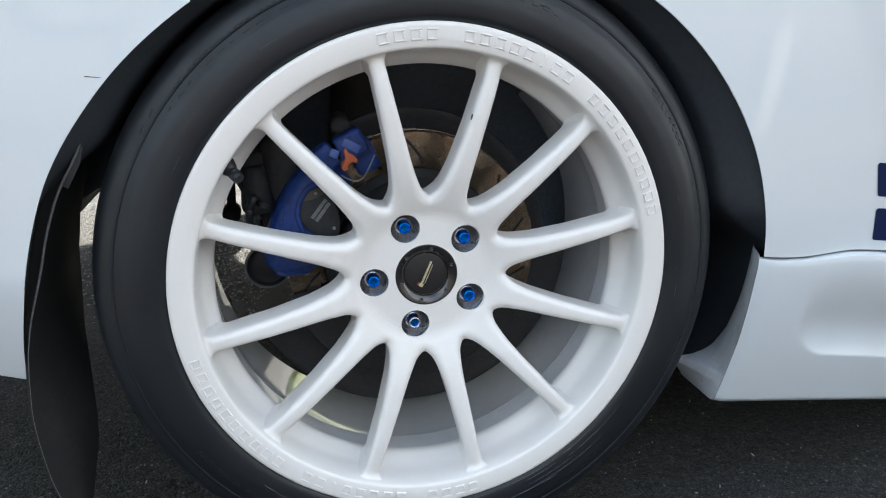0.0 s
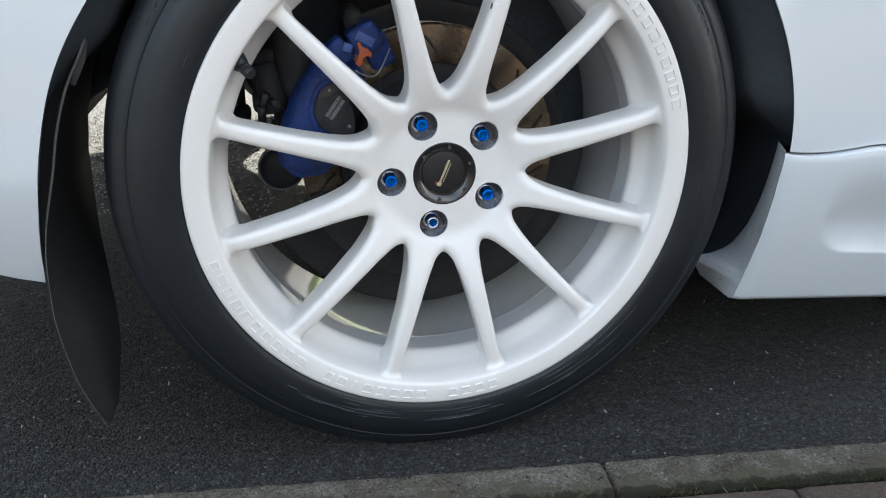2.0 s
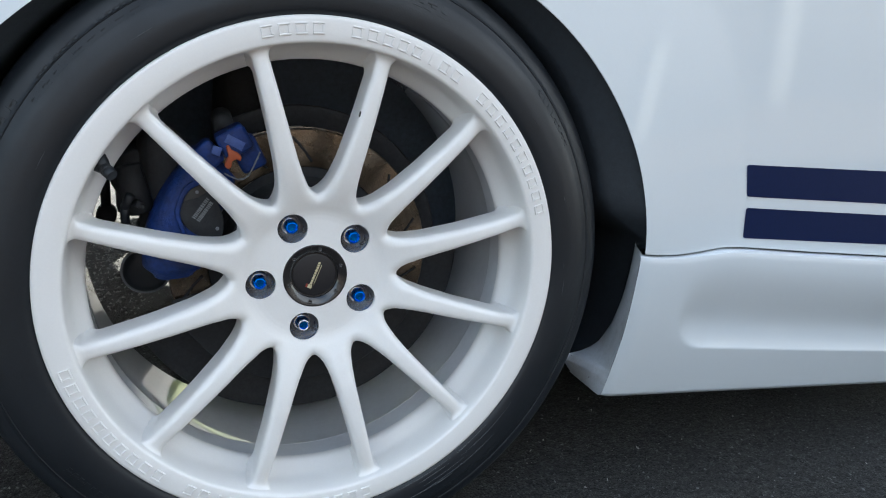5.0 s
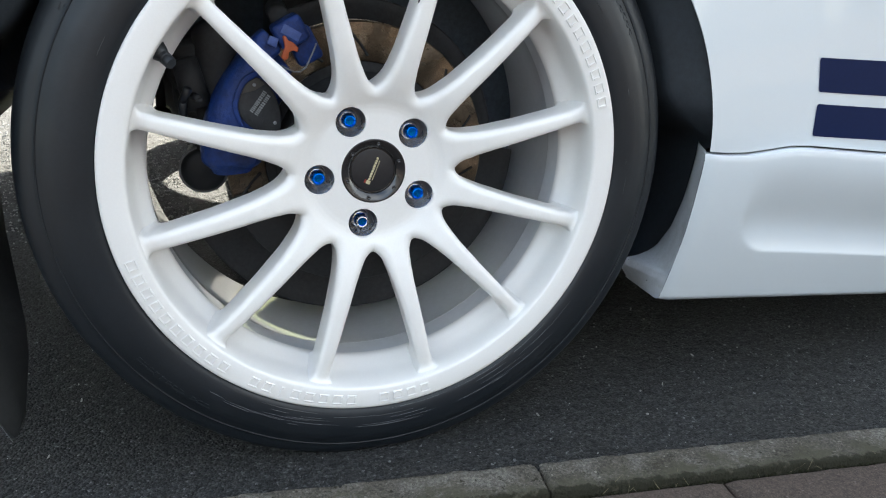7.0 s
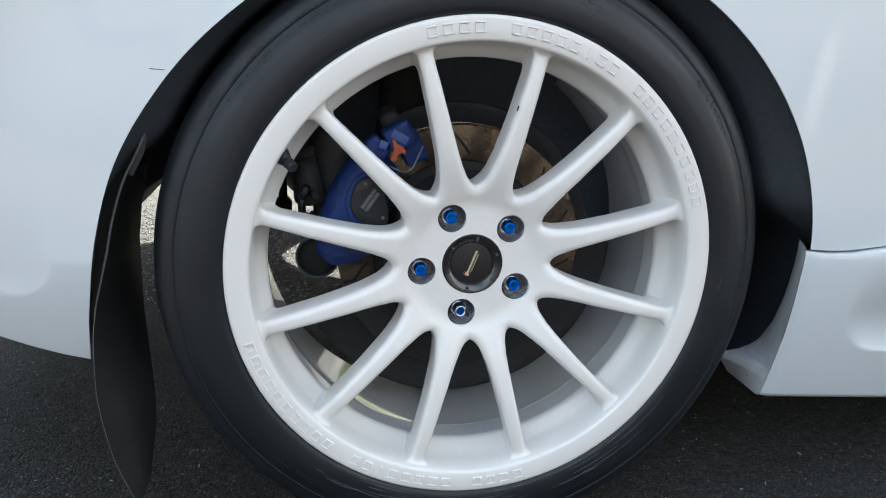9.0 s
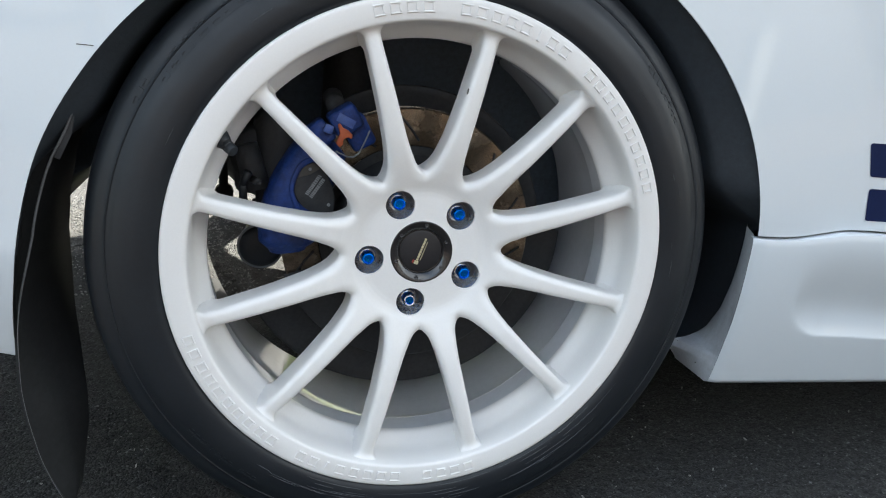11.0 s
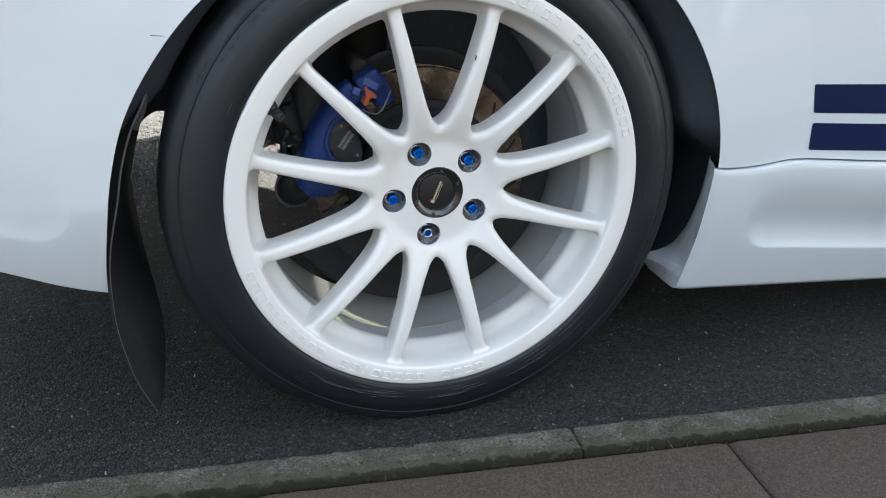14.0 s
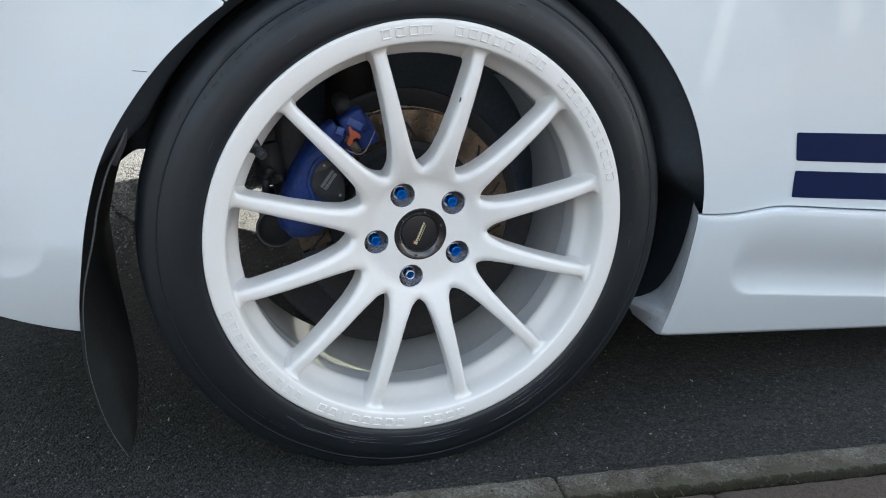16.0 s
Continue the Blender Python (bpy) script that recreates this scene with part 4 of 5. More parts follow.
def build_rim():
    prof = [(0.2365, 0.030), (0.2440, 0.0120), (0.2475, 0.0085), (0.2486, 0.0055), (0.2490, 0.0030), (0.2484, 0.0012), (0.2468, 0.0002), (0.2445, -0.0001),
            (0.2350, 0.0002), (0.2280, 0.0007), (0.2264, 0.0012), (0.2254, 0.0024), (0.2248, 0.0045), (0.2243, 0.0090), (0.2236, 0.0160),
            (0.2229, 0.0225), (0.2220, 0.0280), (0.2206, 0.0325), (0.2186, 0.0362), (0.2156, 0.0402), (0.2126, 0.0440), (0.2108, 0.0464), (0.2100, 0.0482), (0.2095, 0.0502), (0.2095, 0.0525)]
    rim = part("rim", revolve(prof, 288), WHEEL_WHITE, wheel, "white powder-coated rim lip")
    sharpen(rim, 60)
    barrel = [(0.2095, 0.0523), (0.2112, 0.0540), (0.2116, 0.0600), (0.2116, 0.0812), (0.2136, 0.0818), (0.2138, 0.0838), (0.2130, 0.0841), (0.2141, 0.0880), (0.2155, 0.1150), (0.2178, 0.1550), (0.2212, 0.2000), (0.2228, 0.2170), (0.2236, 0.2175), (0.2440, 0.2200), (0.2480, 0.2250), (0.2400, 0.2050), (0.2320, 0.1900), (0.2200, 0.1100), (0.2160, 0.0600), (0.2320, 0.0320)]
    b = part("barrel", revolve(barrel, 192), BARREL, wheel, "dull silver inner rim barrel")
    sharpen(b, 40)
    return rim


rim = build_rim()


def spoke_front(r):
    return lerp_curve([(0.0, 0.0315), (0.058, 0.0314), (0.0625, 0.0309), (0.0665, 0.0298), (0.070, 0.0283), (0.0735, 0.0265), (0.079, 0.0241), (0.085, 0.0215), (0.10, 0.0160), (0.12, 0.0110), (0.145, 0.0078), (0.17, 0.0065), (0.190, 0.0066), (0.202, 0.0074), (0.210, 0.0086), (0.214, 0.0094), (0.2175, 0.0100), (0.2200, 0.0101), (0.2220, 0.0097), (0.2235, 0.0088), (0.2248, 0.0072), (0.2262, 0.0060)], r)


def rim_wall(y):
    """Radius of the rim's inner wall by depth."""
    return lerp_curve([(0.0045, 0.2248), (0.0160, 0.2236), (0.0280, 0.2220), (0.0362, 0.2186), (0.0440, 0.2126), (0.0502, 0.2098)], y)


def fillet(r, wall, size):
    """Extra half width where a spoke runs out into the rim's wall."""
    k = min(max((r - (wall - size)) / size, 0.0), 0.90)
    return size * (1 - math.sqrt(1 - k * k))


WINDOW_R, WINDOW_ROUND = 0.0838, 0.0100     # inner end of the windows and how long its rounding is


def spoke_half(r, y=0.009):
    """Half width of a spoke at a depth, or of the whole sector where the spokes have merged."""
    sector = r * math.tan(math.pi / SPOKES)
    if r <= WINDOW_R:
        return sector
    w = lerp_curve([(0.080, 0.0165), (0.092, 0.0148), (0.098, 0.0134), (0.106, 0.0120), (0.12, 0.0105), (0.15, 0.0090), (0.18, 0.0081), (0.203, 0.0075), (0.2262, 0.0073)], r) + fillet(r, rim_wall(y) + 0.0010, 0.0095)
    k = max(0.0, 1 - (r - WINDOW_R) / WINDOW_ROUND)
    return sector - (sector - w) * math.sqrt(max(0.0, 1 - k * k))


def build_spider():
    """Hub and spokes: a front that rounds over towards the windows, straight flanks and a flat back."""
    bm = bmesh.new()
    rs = list(np.linspace(0.0322, 0.072, 34)) + list(np.linspace(0.0735, WINDOW_R, 9)) + [WINDOW_R + WINDOW_ROUND * (1 - math.cos(math.pi / 2 * k / 16)) for k in range(1, 17)] + list(np.linspace(0.0960, 0.196, 41)) + list(np.linspace(0.1975, 0.2145, 15)) + list(np.linspace(0.2153, 0.2257, 16))
    us = [math.sin(math.pi / 2 * (k / 13)) for k in range(-13, 14)]
    # outline of the windows either side of one spoke
    edge = []
    for r in np.linspace(WINDOW_R + 1e-6, 0.2262, 700):
        a = math.asin(min(spoke_half(r) / r, 1.0))
        edge.append((r * math.cos(a), r * math.sin(a)))
    edge = np.array(edge)
    edge = np.vstack([edge, edge * (1, -1)])

    def draft(r, y):
        """Half width of a spoke's flank at a depth: it narrows towards the back."""
        return spoke_half(r, y) * (1 - 0.10 * smoothstep(0.085, 0.10, r) * smoothstep(0.012, 0.045, y))

    nfull, nsp = len(us) - 1, len(us)
    sector_rows = []
    for r in rs:
        w, sector = spoke_half(r), r * math.tan(math.pi / SPOKES)
        merged = r <= WINDOW_R
        yf = spoke_front(r)
        yb = lerp_curve([(0.0, 0.068), (0.085, 0.062), (0.10, 0.056), (0.12, 0.050), (0.16, 0.045), (0.2, 0.045), (0.2235, 0.047)], r)
        wide = lerp_curve([(0.08, 0.0120), (0.10, 0.0075), (0.13, 0.0054), (0.2, 0.0046), (0.2262, 0.0060)], r)
        deep = lerp_curve([(0.08, 0.0110), (0.10, 0.0080), (0.14, 0.0056), (0.2, 0.0044), (0.214, 0.0034), (0.2262, 0.0006)], r)
        row = []
        for u in (us[:-1] if merged else us):
            a = (math.pi / SPOKES) * u if merged else math.asin(min(w / r, 1.0)) * u
            x, z = r * math.cos(a), r * math.sin(a)
            d = float(np.hypot(edge[:, 0] - x, edge[:, 1] - z).min())
            k = max(0.0, 1 - d / wide)
            y = yf + deep * (1 - math.sqrt(max(0.0, 1 - k * k))) + (0.0 if merged else 0.0012 * u * u * smoothstep(WINDOW_R, 0.125, r))
            yb2 = max(yb, y + 0.004)
            row.append((a, y, yb2, a if merged else math.asin(min(draft(r, yb2) / r, 1.0)) * u))
        sector_rows.append((merged, r, row))
    lugs = [(LUG_R * math.cos(radians(a)), LUG_R * math.sin(radians(a))) for a in lug_angles]
    bored = {}
    tv, lv = [], []
    for merged, r, row in sector_rows:
        top, low = [], []
        for sp in range(SPOKES):
            base = radians(SPOKE_A + 360 / SPOKES * sp)
            for a, y, yb, ab in row:
                top.append(bm.verts.new((r * math.cos(base + a), y, r * math.sin(base + a))))
                low.append(bm.verts.new((r * math.cos(base + ab), yb, r * math.sin(base + ab))))
        tv.append(top)
        lv.append(low)

    def idx(full, sp, k):
        """Vertex of a spoke, by column, in a merged or a split row."""
        return (sp * nfull + k) % (nfull * SPOKES) if full else sp * nsp + k
    chains = {}

    def chain(i, j):
        """The verts down a flank, from front to back."""
        if (i, j) not in chains:
            t, w = tv[i][j], lv[i][j]
            merged, r = sector_rows[i][0], rs[i]
            out = [t]
            if not merged:
                base = radians(SPOKE_A + 360 / SPOKES * (j // nsp))
                side = -1 if j % nsp == 0 else 1
            for q in (1, 2, 3, 4, 5):
                y = t.co.y + (w.co.y - t.co.y) * q / 6
                if merged:
                    out.append(bm.verts.new((t.co.x, y, t.co.z)))
                else:
                    a = base + side * math.asin(min(draft(r, y) / r, 1.0))
                    out.append(bm.verts.new((r * math.cos(a), y, r * math.sin(a))))
            chains[(i, j)] = out + [w]
        return chains[(i, j)]

    def flank(p, q):
        for a, b, c, d in zip(p, p[1:], q[1:], q):
            bm.faces.new((a, b, c, d))

    for i in range(len(rs) - 1):
        fa, fb = sector_rows[i][0], sector_rows[i + 1][0]
        for sp in range(SPOKES):
            for k in range(nsp - 1):
                a0, a1, b1, b0 = idx(fa, sp, k), idx(fa, sp, k + 1), idx(fb, sp, k + 1), idx(fb, sp, k)
                quad = (tv[i][a0], tv[i][a1], tv[i + 1][b1], tv[i + 1][b0])
                mid = sum((v.co for v in quad), Vector()) / 4
                hit = [c for c in lugs if math.hypot(mid.x - c[0], mid.z - c[1]) < LUG_HOLE]
                if hit:
                    for v in quad:
                        bored.setdefault(v, hit[0])
                else:
                    bm.faces.new(quad)
                bm.faces.new((lv[i][a1], lv[i][a0], lv[i + 1][b0], lv[i + 1][b1]))
            if not fa:
                for k in (0, nsp - 1):
                    a0, b0 = idx(fa, sp, k), idx(fb, sp, k)
                    flank(chain(i, a0), chain(i + 1, b0))
            if fa and not fb:
                # the round end of the window between this spoke and the next
                a0 = idx(True, sp, nsp - 1)
                b0, b1 = idx(False, sp, nsp - 1), idx(False, (sp + 1) % SPOKES, 0)
                flank(chain(i, a0), chain(i + 1, b0))
                flank(chain(i + 1, b1), chain(i, a0))
    # round off the bores and give them walls
    rims = {}
    for v, c in bored.items():
        if v.link_faces:
            d = Vector((v.co.x - c[0], v.co.z - c[1])).normalized()
            v.co.x, v.co.z = c[0] + d.x * LUG_HOLE, c[1] + d.y * LUG_HOLE
            rims.setdefault(c, []).append((math.atan2(d.y, d.x), v))
        else:
            bm.verts.remove(v)
    for c, ring in rims.items():
        ring = [v for _, v in sorted(ring, key=lambda p: p[0])]
        deep = [bm.verts.new((c[0] + (v.co.x - c[0]) * 0.9, v.co.y + 0.024, c[1] + (v.co.z - c[1]) * 0.9)) for v in ring]
        lip = [bm.verts.new((c[0] + (v.co.x - c[0]) * 0.985, v.co.y + 0.0008, c[1] + (v.co.z - c[1]) * 0.985)) for v in ring]
        for k in range(len(ring)):
            m = (k + 1) % len(ring)
            bm.faces.new((ring[k], ring[m], lip[m], lip[k]))
            bm.faces.new((lip[k], lip[m], deep[m], deep[k]))
    n = len(tv[0])
    for k in range(n):
        bm.faces.new((tv[0][(k + 1) % n], tv[0][k], lv[0][k], lv[0][(k + 1) % n]))
    for sp in range(SPOKES):
        for k in range(nsp - 1):
            a, b = idx(False, sp, k), idx(False, sp, k + 1)
            bm.faces.new((tv[-1][a], tv[-1][b], lv[-1][b], lv[-1][a]))
    bmesh.ops.recalc_face_normals(bm, faces=bm.faces)
    return bm


spider = part("spokes", build_spider(), WHEEL_WHITE, wheel, "twelve tapered white spokes on a concave hub")
sharpen(spider, 48)


def build_lugs():
    for k, a in enumerate(lug_angles):
        at = Matrix.Translation((LUG_R * math.cos(radians(a)), 0, LUG_R * math.sin(radians(a))))
        seat = part("lug_seat", revolve([(0.01455, 0.0326), (0.0142, 0.0360), (0.0136, 0.0420), (0.0118, 0.0490), (0.0092, 0.0510), (0.0, 0.0512)], 40), SEAT, wheel, "bare grey steel lug seat")
        seat.matrix_local = at
        # splined nut with a domed end, and its washer
        bm = bmesh.new()
        rows = []
        for r, y in ((0.0070, 0.0520), (0.0070, 0.0470), (0.0070, 0.0455), (0.0067, 0.0385), (0.0064, 0.0362), (0.0055, 0.0347), (0.0049, 0.0344), (0.0043, 0.0350), (0.0039, 0.0364), (0.0002, 0.0366)):
            row = []
            for i in range(48):
                t = i / 48 * math.tau + k
                lobe = 1 + (0.045 * math.cos(6 * t) if 0.0345 < y < 0.0460 and r > 0.0065 else 0)
                row.append(bm.verts.new((r * lobe * math.cos(t), y, r * lobe * math.sin(t))))
            rows.append(row)
        grid_faces(bm, rows, close_v=True)
        bmesh.ops.recalc_face_normals(bm, faces=bm.faces)
        nut = sharpen(part("lug_nut", bm, ANODISED, wheel, "blue anodised lug nut"), 35)
        nut.matrix_local = at
        collar = part("lug_collar", revolve([(0.0098, 0.0515), (0.0096, 0.0470), (0.0088, 0.0452), (0.0070, 0.0448)], 32), STEEL, wheel, "bright steel collar behind the nut")
        collar.matrix_local = at
        if k == 3:
            bm = revolve([(0.0067, 0.0368), (0.0060, 0.0350), (0.0055, 0.0344), (0.0047, 0.0345), (0.0042, 0.0354)], 32)
            cap_ = part("nut_end", bm, STEEL, wheel, "bare steel nut end")
            cap_.matrix_local = at @ Matrix.Translation((0, -0.0003, 0))


build_lugs()


def build_cap():
    prof = [(0.0325, 0.0560), (0.0325, 0.0318), (0.0321, 0.0312), (0.0314, 0.0309), (0.0305, 0.0311), (0.0240, 0.0338), (0.0234, 0.0346), (0.0230, 0.0362), (0.0224, 0.0364), (0.0215, 0.0362), (0.0200, 0.0360), (0.0, 0.0358)]
    sharpen(part("centre_cap", revolve(prof, 96), GLOSS_BLACK, wheel, "black gloss centre cap"), 40)
    part("cap_face", revolve([(0.0216, 0.03605), (0.0212, 0.0355), (0.0205, 0.0353), (0.0, 0.0351)], 64), SATIN_BLACK, wheel, "satin black cap face")
    for k in range(6):
        a = radians(20 + 60 * k)
        s = revolve([(0.0020, 0.0335), (0.0020, 0.0318), (0.0017, 0.0314), (0.0011, 0.0314), (0.0009, 0.0322), (0.0, 0.0322)], 16)
        o = part("cap_screw", s, GLOSS_BLACK, wheel, "small black cap screw")
        o.matrix_local = Matrix.Translation((0.0275 * math.cos(a), -0.0002, 0.0275 * math.sin(a)))
    # slanted emblem as plain worn bars
    turn = Matrix.Rotation(radians(-68), 3, "Y")
    bm = bmesh.new()
    rng = random.Random(2)
    x = -0.0145
    for w in (0.0036, 0.0024, 0.0020, 0.0026, 0.0022, 0.0022, 0.0028, 0.0022, 0.0018, 0.0022):
        h = 0.0044 if w == 0.0036 else 0.0023
        p = turn @ Vector((x + w / 2, 0, 0.0))
        chunk(bm, (p.x, 0.0348, p.z), (w, 0.0005, h), 0.0002, 1, turn)
        x += w + 0.0005
    p = turn @ Vector((0.001, 0, -0.0029))
    chunk(bm, (p.x, 0.0348, p.z), (0.021, 0.0004, 0.0006), 0.0, 1, turn)
    part("emblem", bm, GOLD, wheel, "worn gold emblem bars", smooth=False)
    bm = bmesh.new()
    p = turn @ Vector((-0.0125, 0, 0.0035))
    chunk(bm, (p.x, 0.0348, p.z), (0.0035, 0.0004, 0.0016), 0.0, 1, turn)
    part("emblem_accent", bm, RED_MARK, wheel, "small red emblem accent", smooth=False)


build_cap()


def build_rim_marks():
    """Raised plain frames round the lip where the cast lettering stands, twice, half a turn apart."""
    meshes = {}

    def mark_mesh(wide):
        bm = bmesh.new()
        n, stroke, half = 6, 0.0018, radians(wide) / 2

        def bar(r0, r1, a0, a1):
            rows = []
            for i in range(n + 1):
                a = a0 + (a1 - a0) * i / n
                rows.append([bm.verts.new((r * math.cos(a), y, r * math.sin(a))) for r, y in ((r0, 0.0012), (r0 + 0.0001, -0.0005), (r0 + 0.0005, -0.0011), (r1 - 0.0005, -0.0011), (r1 - 0.0001, -0.0005), (r1, 0.0010))])
            grid_faces(bm, rows)
            bm.faces.new(rows[0])
            bm.faces.new(rows[-1][::-1])
        r0, r1 = 0.2322, 0.2428
        sa = stroke / 0.2375
        if 2 * half > 3.2 * sa:
            bar(r0, r0 + stroke, -half, half)
            bar(r1 - stroke, r1, -half, half)
            bar(r0 + stroke, r1 - stroke, -half, -half + sa)
            bar(r0 + stroke, r1 - stroke, half - sa, half)
        else:
            bar(r0, r1, -half, half)
        bmesh.ops.recalc_face_normals(bm, faces=bm.faces)
        me = bpy.data.meshes.new("lip_mark")
        bm.to_mesh(me)
        bm.free()
        smooth_mesh(me, False)
        me.materials.append(WHEEL_WHITE)
        return me
    for turn in (0.0, 180.0):
        for start, end, count in ((104.2, 89.6, 4), (84.8, 56.0, 8), (51.2, 15.2, 10)):
            step = (start - end) / count
            for k in range(count):
                wide = round(step * (0.66 if not (count == 8 and k == 5) else 0.18), 3)
                if wide not in meshes:
                    meshes[wide] = mark_mesh(wide)
                ob = new("lip_mark", meshes[wide])
                ob.parent = wheel
                ob.matrix_local = pose(0, 0, 0, 0, -(start - step * (k + 0.5) + turn), 0)


build_rim_marks()


def build_valve():
    bm = bmesh.new()
    base = Vector((-0.1960, 0.030, 0.1200))
    tip = Vector((-0.1795, 0.0085, 0.1060))
    d = tip - base
    q = d.to_track_quat("Z", "Y")
    rows = []
    for t, r in ((-0.25, 0.0118), (-0.02, 0.0116), (0.06, 0.0108), (0.10, 0.0098), (0.14, 0.0098), (0.42, 0.0078), (0.56, 0.0062), (0.60, 0.0048), (0.64, 0.0048), (0.66, 0.0056), (0.74, 0.0057), (0.76, 0.0052), (0.80, 0.0056), (0.94, 0.0053), (0.985, 0.0046), (1.0, 0.0030), (1.0, 0.0004)):
        rows.append([bm.verts.new(base + d * t + q @ Vector((r * math.cos(k * math.tau / 24), r * math.sin(k * math.tau / 24), 0))) for k in range(24)])
    grid_faces(bm, rows, close_v=True)
    bmesh.ops.recalc_face_normals(bm, faces=bm.faces)
    sharpen(part("valve_stem", bm, RUBBER, wheel, "black rubber valve stem with cap"), 40)


build_valve()


def build_chip():
    r, a = 0.166, radians(77.0)
    bm = bmesh.new()
    rng = random.Random(8)
    c = Vector((0.0345, 0.0, 0.163))
    vs = []
    for k in range(9):
        t = k / 9 * math.tau
        q = 0.85 + 0.3 * rng.random()
        vs.append(bm.verts.new((c.x + 0.0009 * q * math.cos(t) + 0.0006 * math.sin(t), 0.0060, c.z + 0.0030 * q * math.sin(t))))
    f = bm.faces.new(vs)
    ext = bmesh.ops.extrude_face_region(bm, geom=[f])
    bmesh.ops.translate(bm, verts=[v for v in ext["geom"] if isinstance(v, bmesh.types.BMVert)], vec=(0, -0.0009, 0))
    part("paint_chip", bm, CHIP, wheel, "small dark chip in the spoke's paint", smooth=False)


build_chip()


def build_body_marks():
    """A short dark scratch above the arch and stone chips on the skirt."""
    bm = bmesh.new()
    tube(bm, (-0.2995, flare(-0.2995, 0.5022), 0.5022), (-0.2865, flare(-0.2865, 0.5013), 0.5013), 0.00045, 0.0003, 6)
    part("scratch", bm, CHIP, car, "short dark scratch in the white paint")
    for x, z, s in ((0.531, 0.287, 0.0010), (0.574, 0.285, 0.0008), (0.609, 0.280, 0.0012), (0.657, 0.149, 0.0012), (0.626, 0.133, 0.0009), (0.345, 0.150, 0.0010)):
        bm = bmesh.new()
        bmesh.ops.create_icosphere(bm, subdivisions=1, radius=s, matrix=pose(x, skirt_y(x, z) - 0.0001 if x > 0.36 else 0.052, z) @ Matrix.Diagonal((1.0, 0.35, 0.8, 1.0)))
        part("stone_chip", bm, CHIP, car, "small dark stone chip on the skirt", smooth=False)


build_body_marks()

# ---- brake and hub behind the wheel ----
disc = part("brake_disc", revolve([(0.0960, 0.1040), (0.0985, 0.1000), (0.1005, 0.0995), (0.1365, 0.0995), (0.1380, 0.1010), (0.1380, 0.1080), (0.1330, 0.1090), (0.1330, 0.1150), (0.1380, 0.1160), (0.1380, 0.1230), (0.1365, 0.1245), (0.096, 0.1245)], 144), RUST, car, "rusty brown slotted brake disc")
disc.location = AXLE
sharpen(disc, 40)
hat = part("disc_hat", revolve([(0.0, 0.0720), (0.070, 0.0720), (0.0830, 0.0735), (0.0860, 0.0780), (0.0870, 0.0990), (0.0880, 0.1010), (0.0985, 0.1015)], 96), IRON, disc, "dark disc hat")
sharpen(hat, 40)


def build_slots():
    for k in range(14):
        a = 360 / 14 * k + 8
        bm = bmesh.new()
        rows = []
        for i in range(7):
            t = i / 6
            r = 0.104 + 0.026 * t
            b = radians(a + 10 * t)
            c = Vector((r * math.cos(b), 0, r * math.sin(b)))
            n = Vector((-math.sin(b + 0.5), 0, math.cos(b + 0.5))) * 0.0014
            rows.append([bm.verts.new(c + n + Vector((0, 0.0990, 0))), bm.verts.new(c + Vector((0, 0.0986, 0))), bm.verts.new(c - n + Vector((0, 0.0990, 0)))])
        grid_faces(bm, rows)
        bm.faces.new([r[0] for r in rows] + [r[2] for r in rows[::-1]])
        part("slot", bm, IRON, disc, "dark slot in the disc face")


build_slots()

bm = revolve([(0.0, 0.075), (0.045, 0.075), (0.050, 0.080), (0.052, 0.066), (0.060, 0.0655), (0.064, 0.0705)], 64)
hub = part("hub", bm, IRON, car, "dark iron wheel hub")
hub.location = AXLE
for reach, a0, a1 in ((0.178, -152, -2), (0.150, -1, 120)):
    bm = revolve([(0.06, 0.131), (reach, 0.131), (reach + 0.008, 0.126), (reach + 0.010, 0.128), (reach + 0.002, 0.136), (0.06, 0.140)], 96, a0, a1)
    shield = part("dust_shield", bm, IRON, car, "dark brake dust shield")
    shield.location = AXLE


def build_shade_plate():
    """An added dark plate that stands in for shade on the disc's lower part."""
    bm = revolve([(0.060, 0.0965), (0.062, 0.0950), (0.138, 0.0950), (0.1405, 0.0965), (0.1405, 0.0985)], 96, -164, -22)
    disc_shade = part("stone_guard", bm, IRON, car, "added dark plate standing in for shade on the lower brake disc")
    disc_shade.location = AXLE


build_shade_plate()


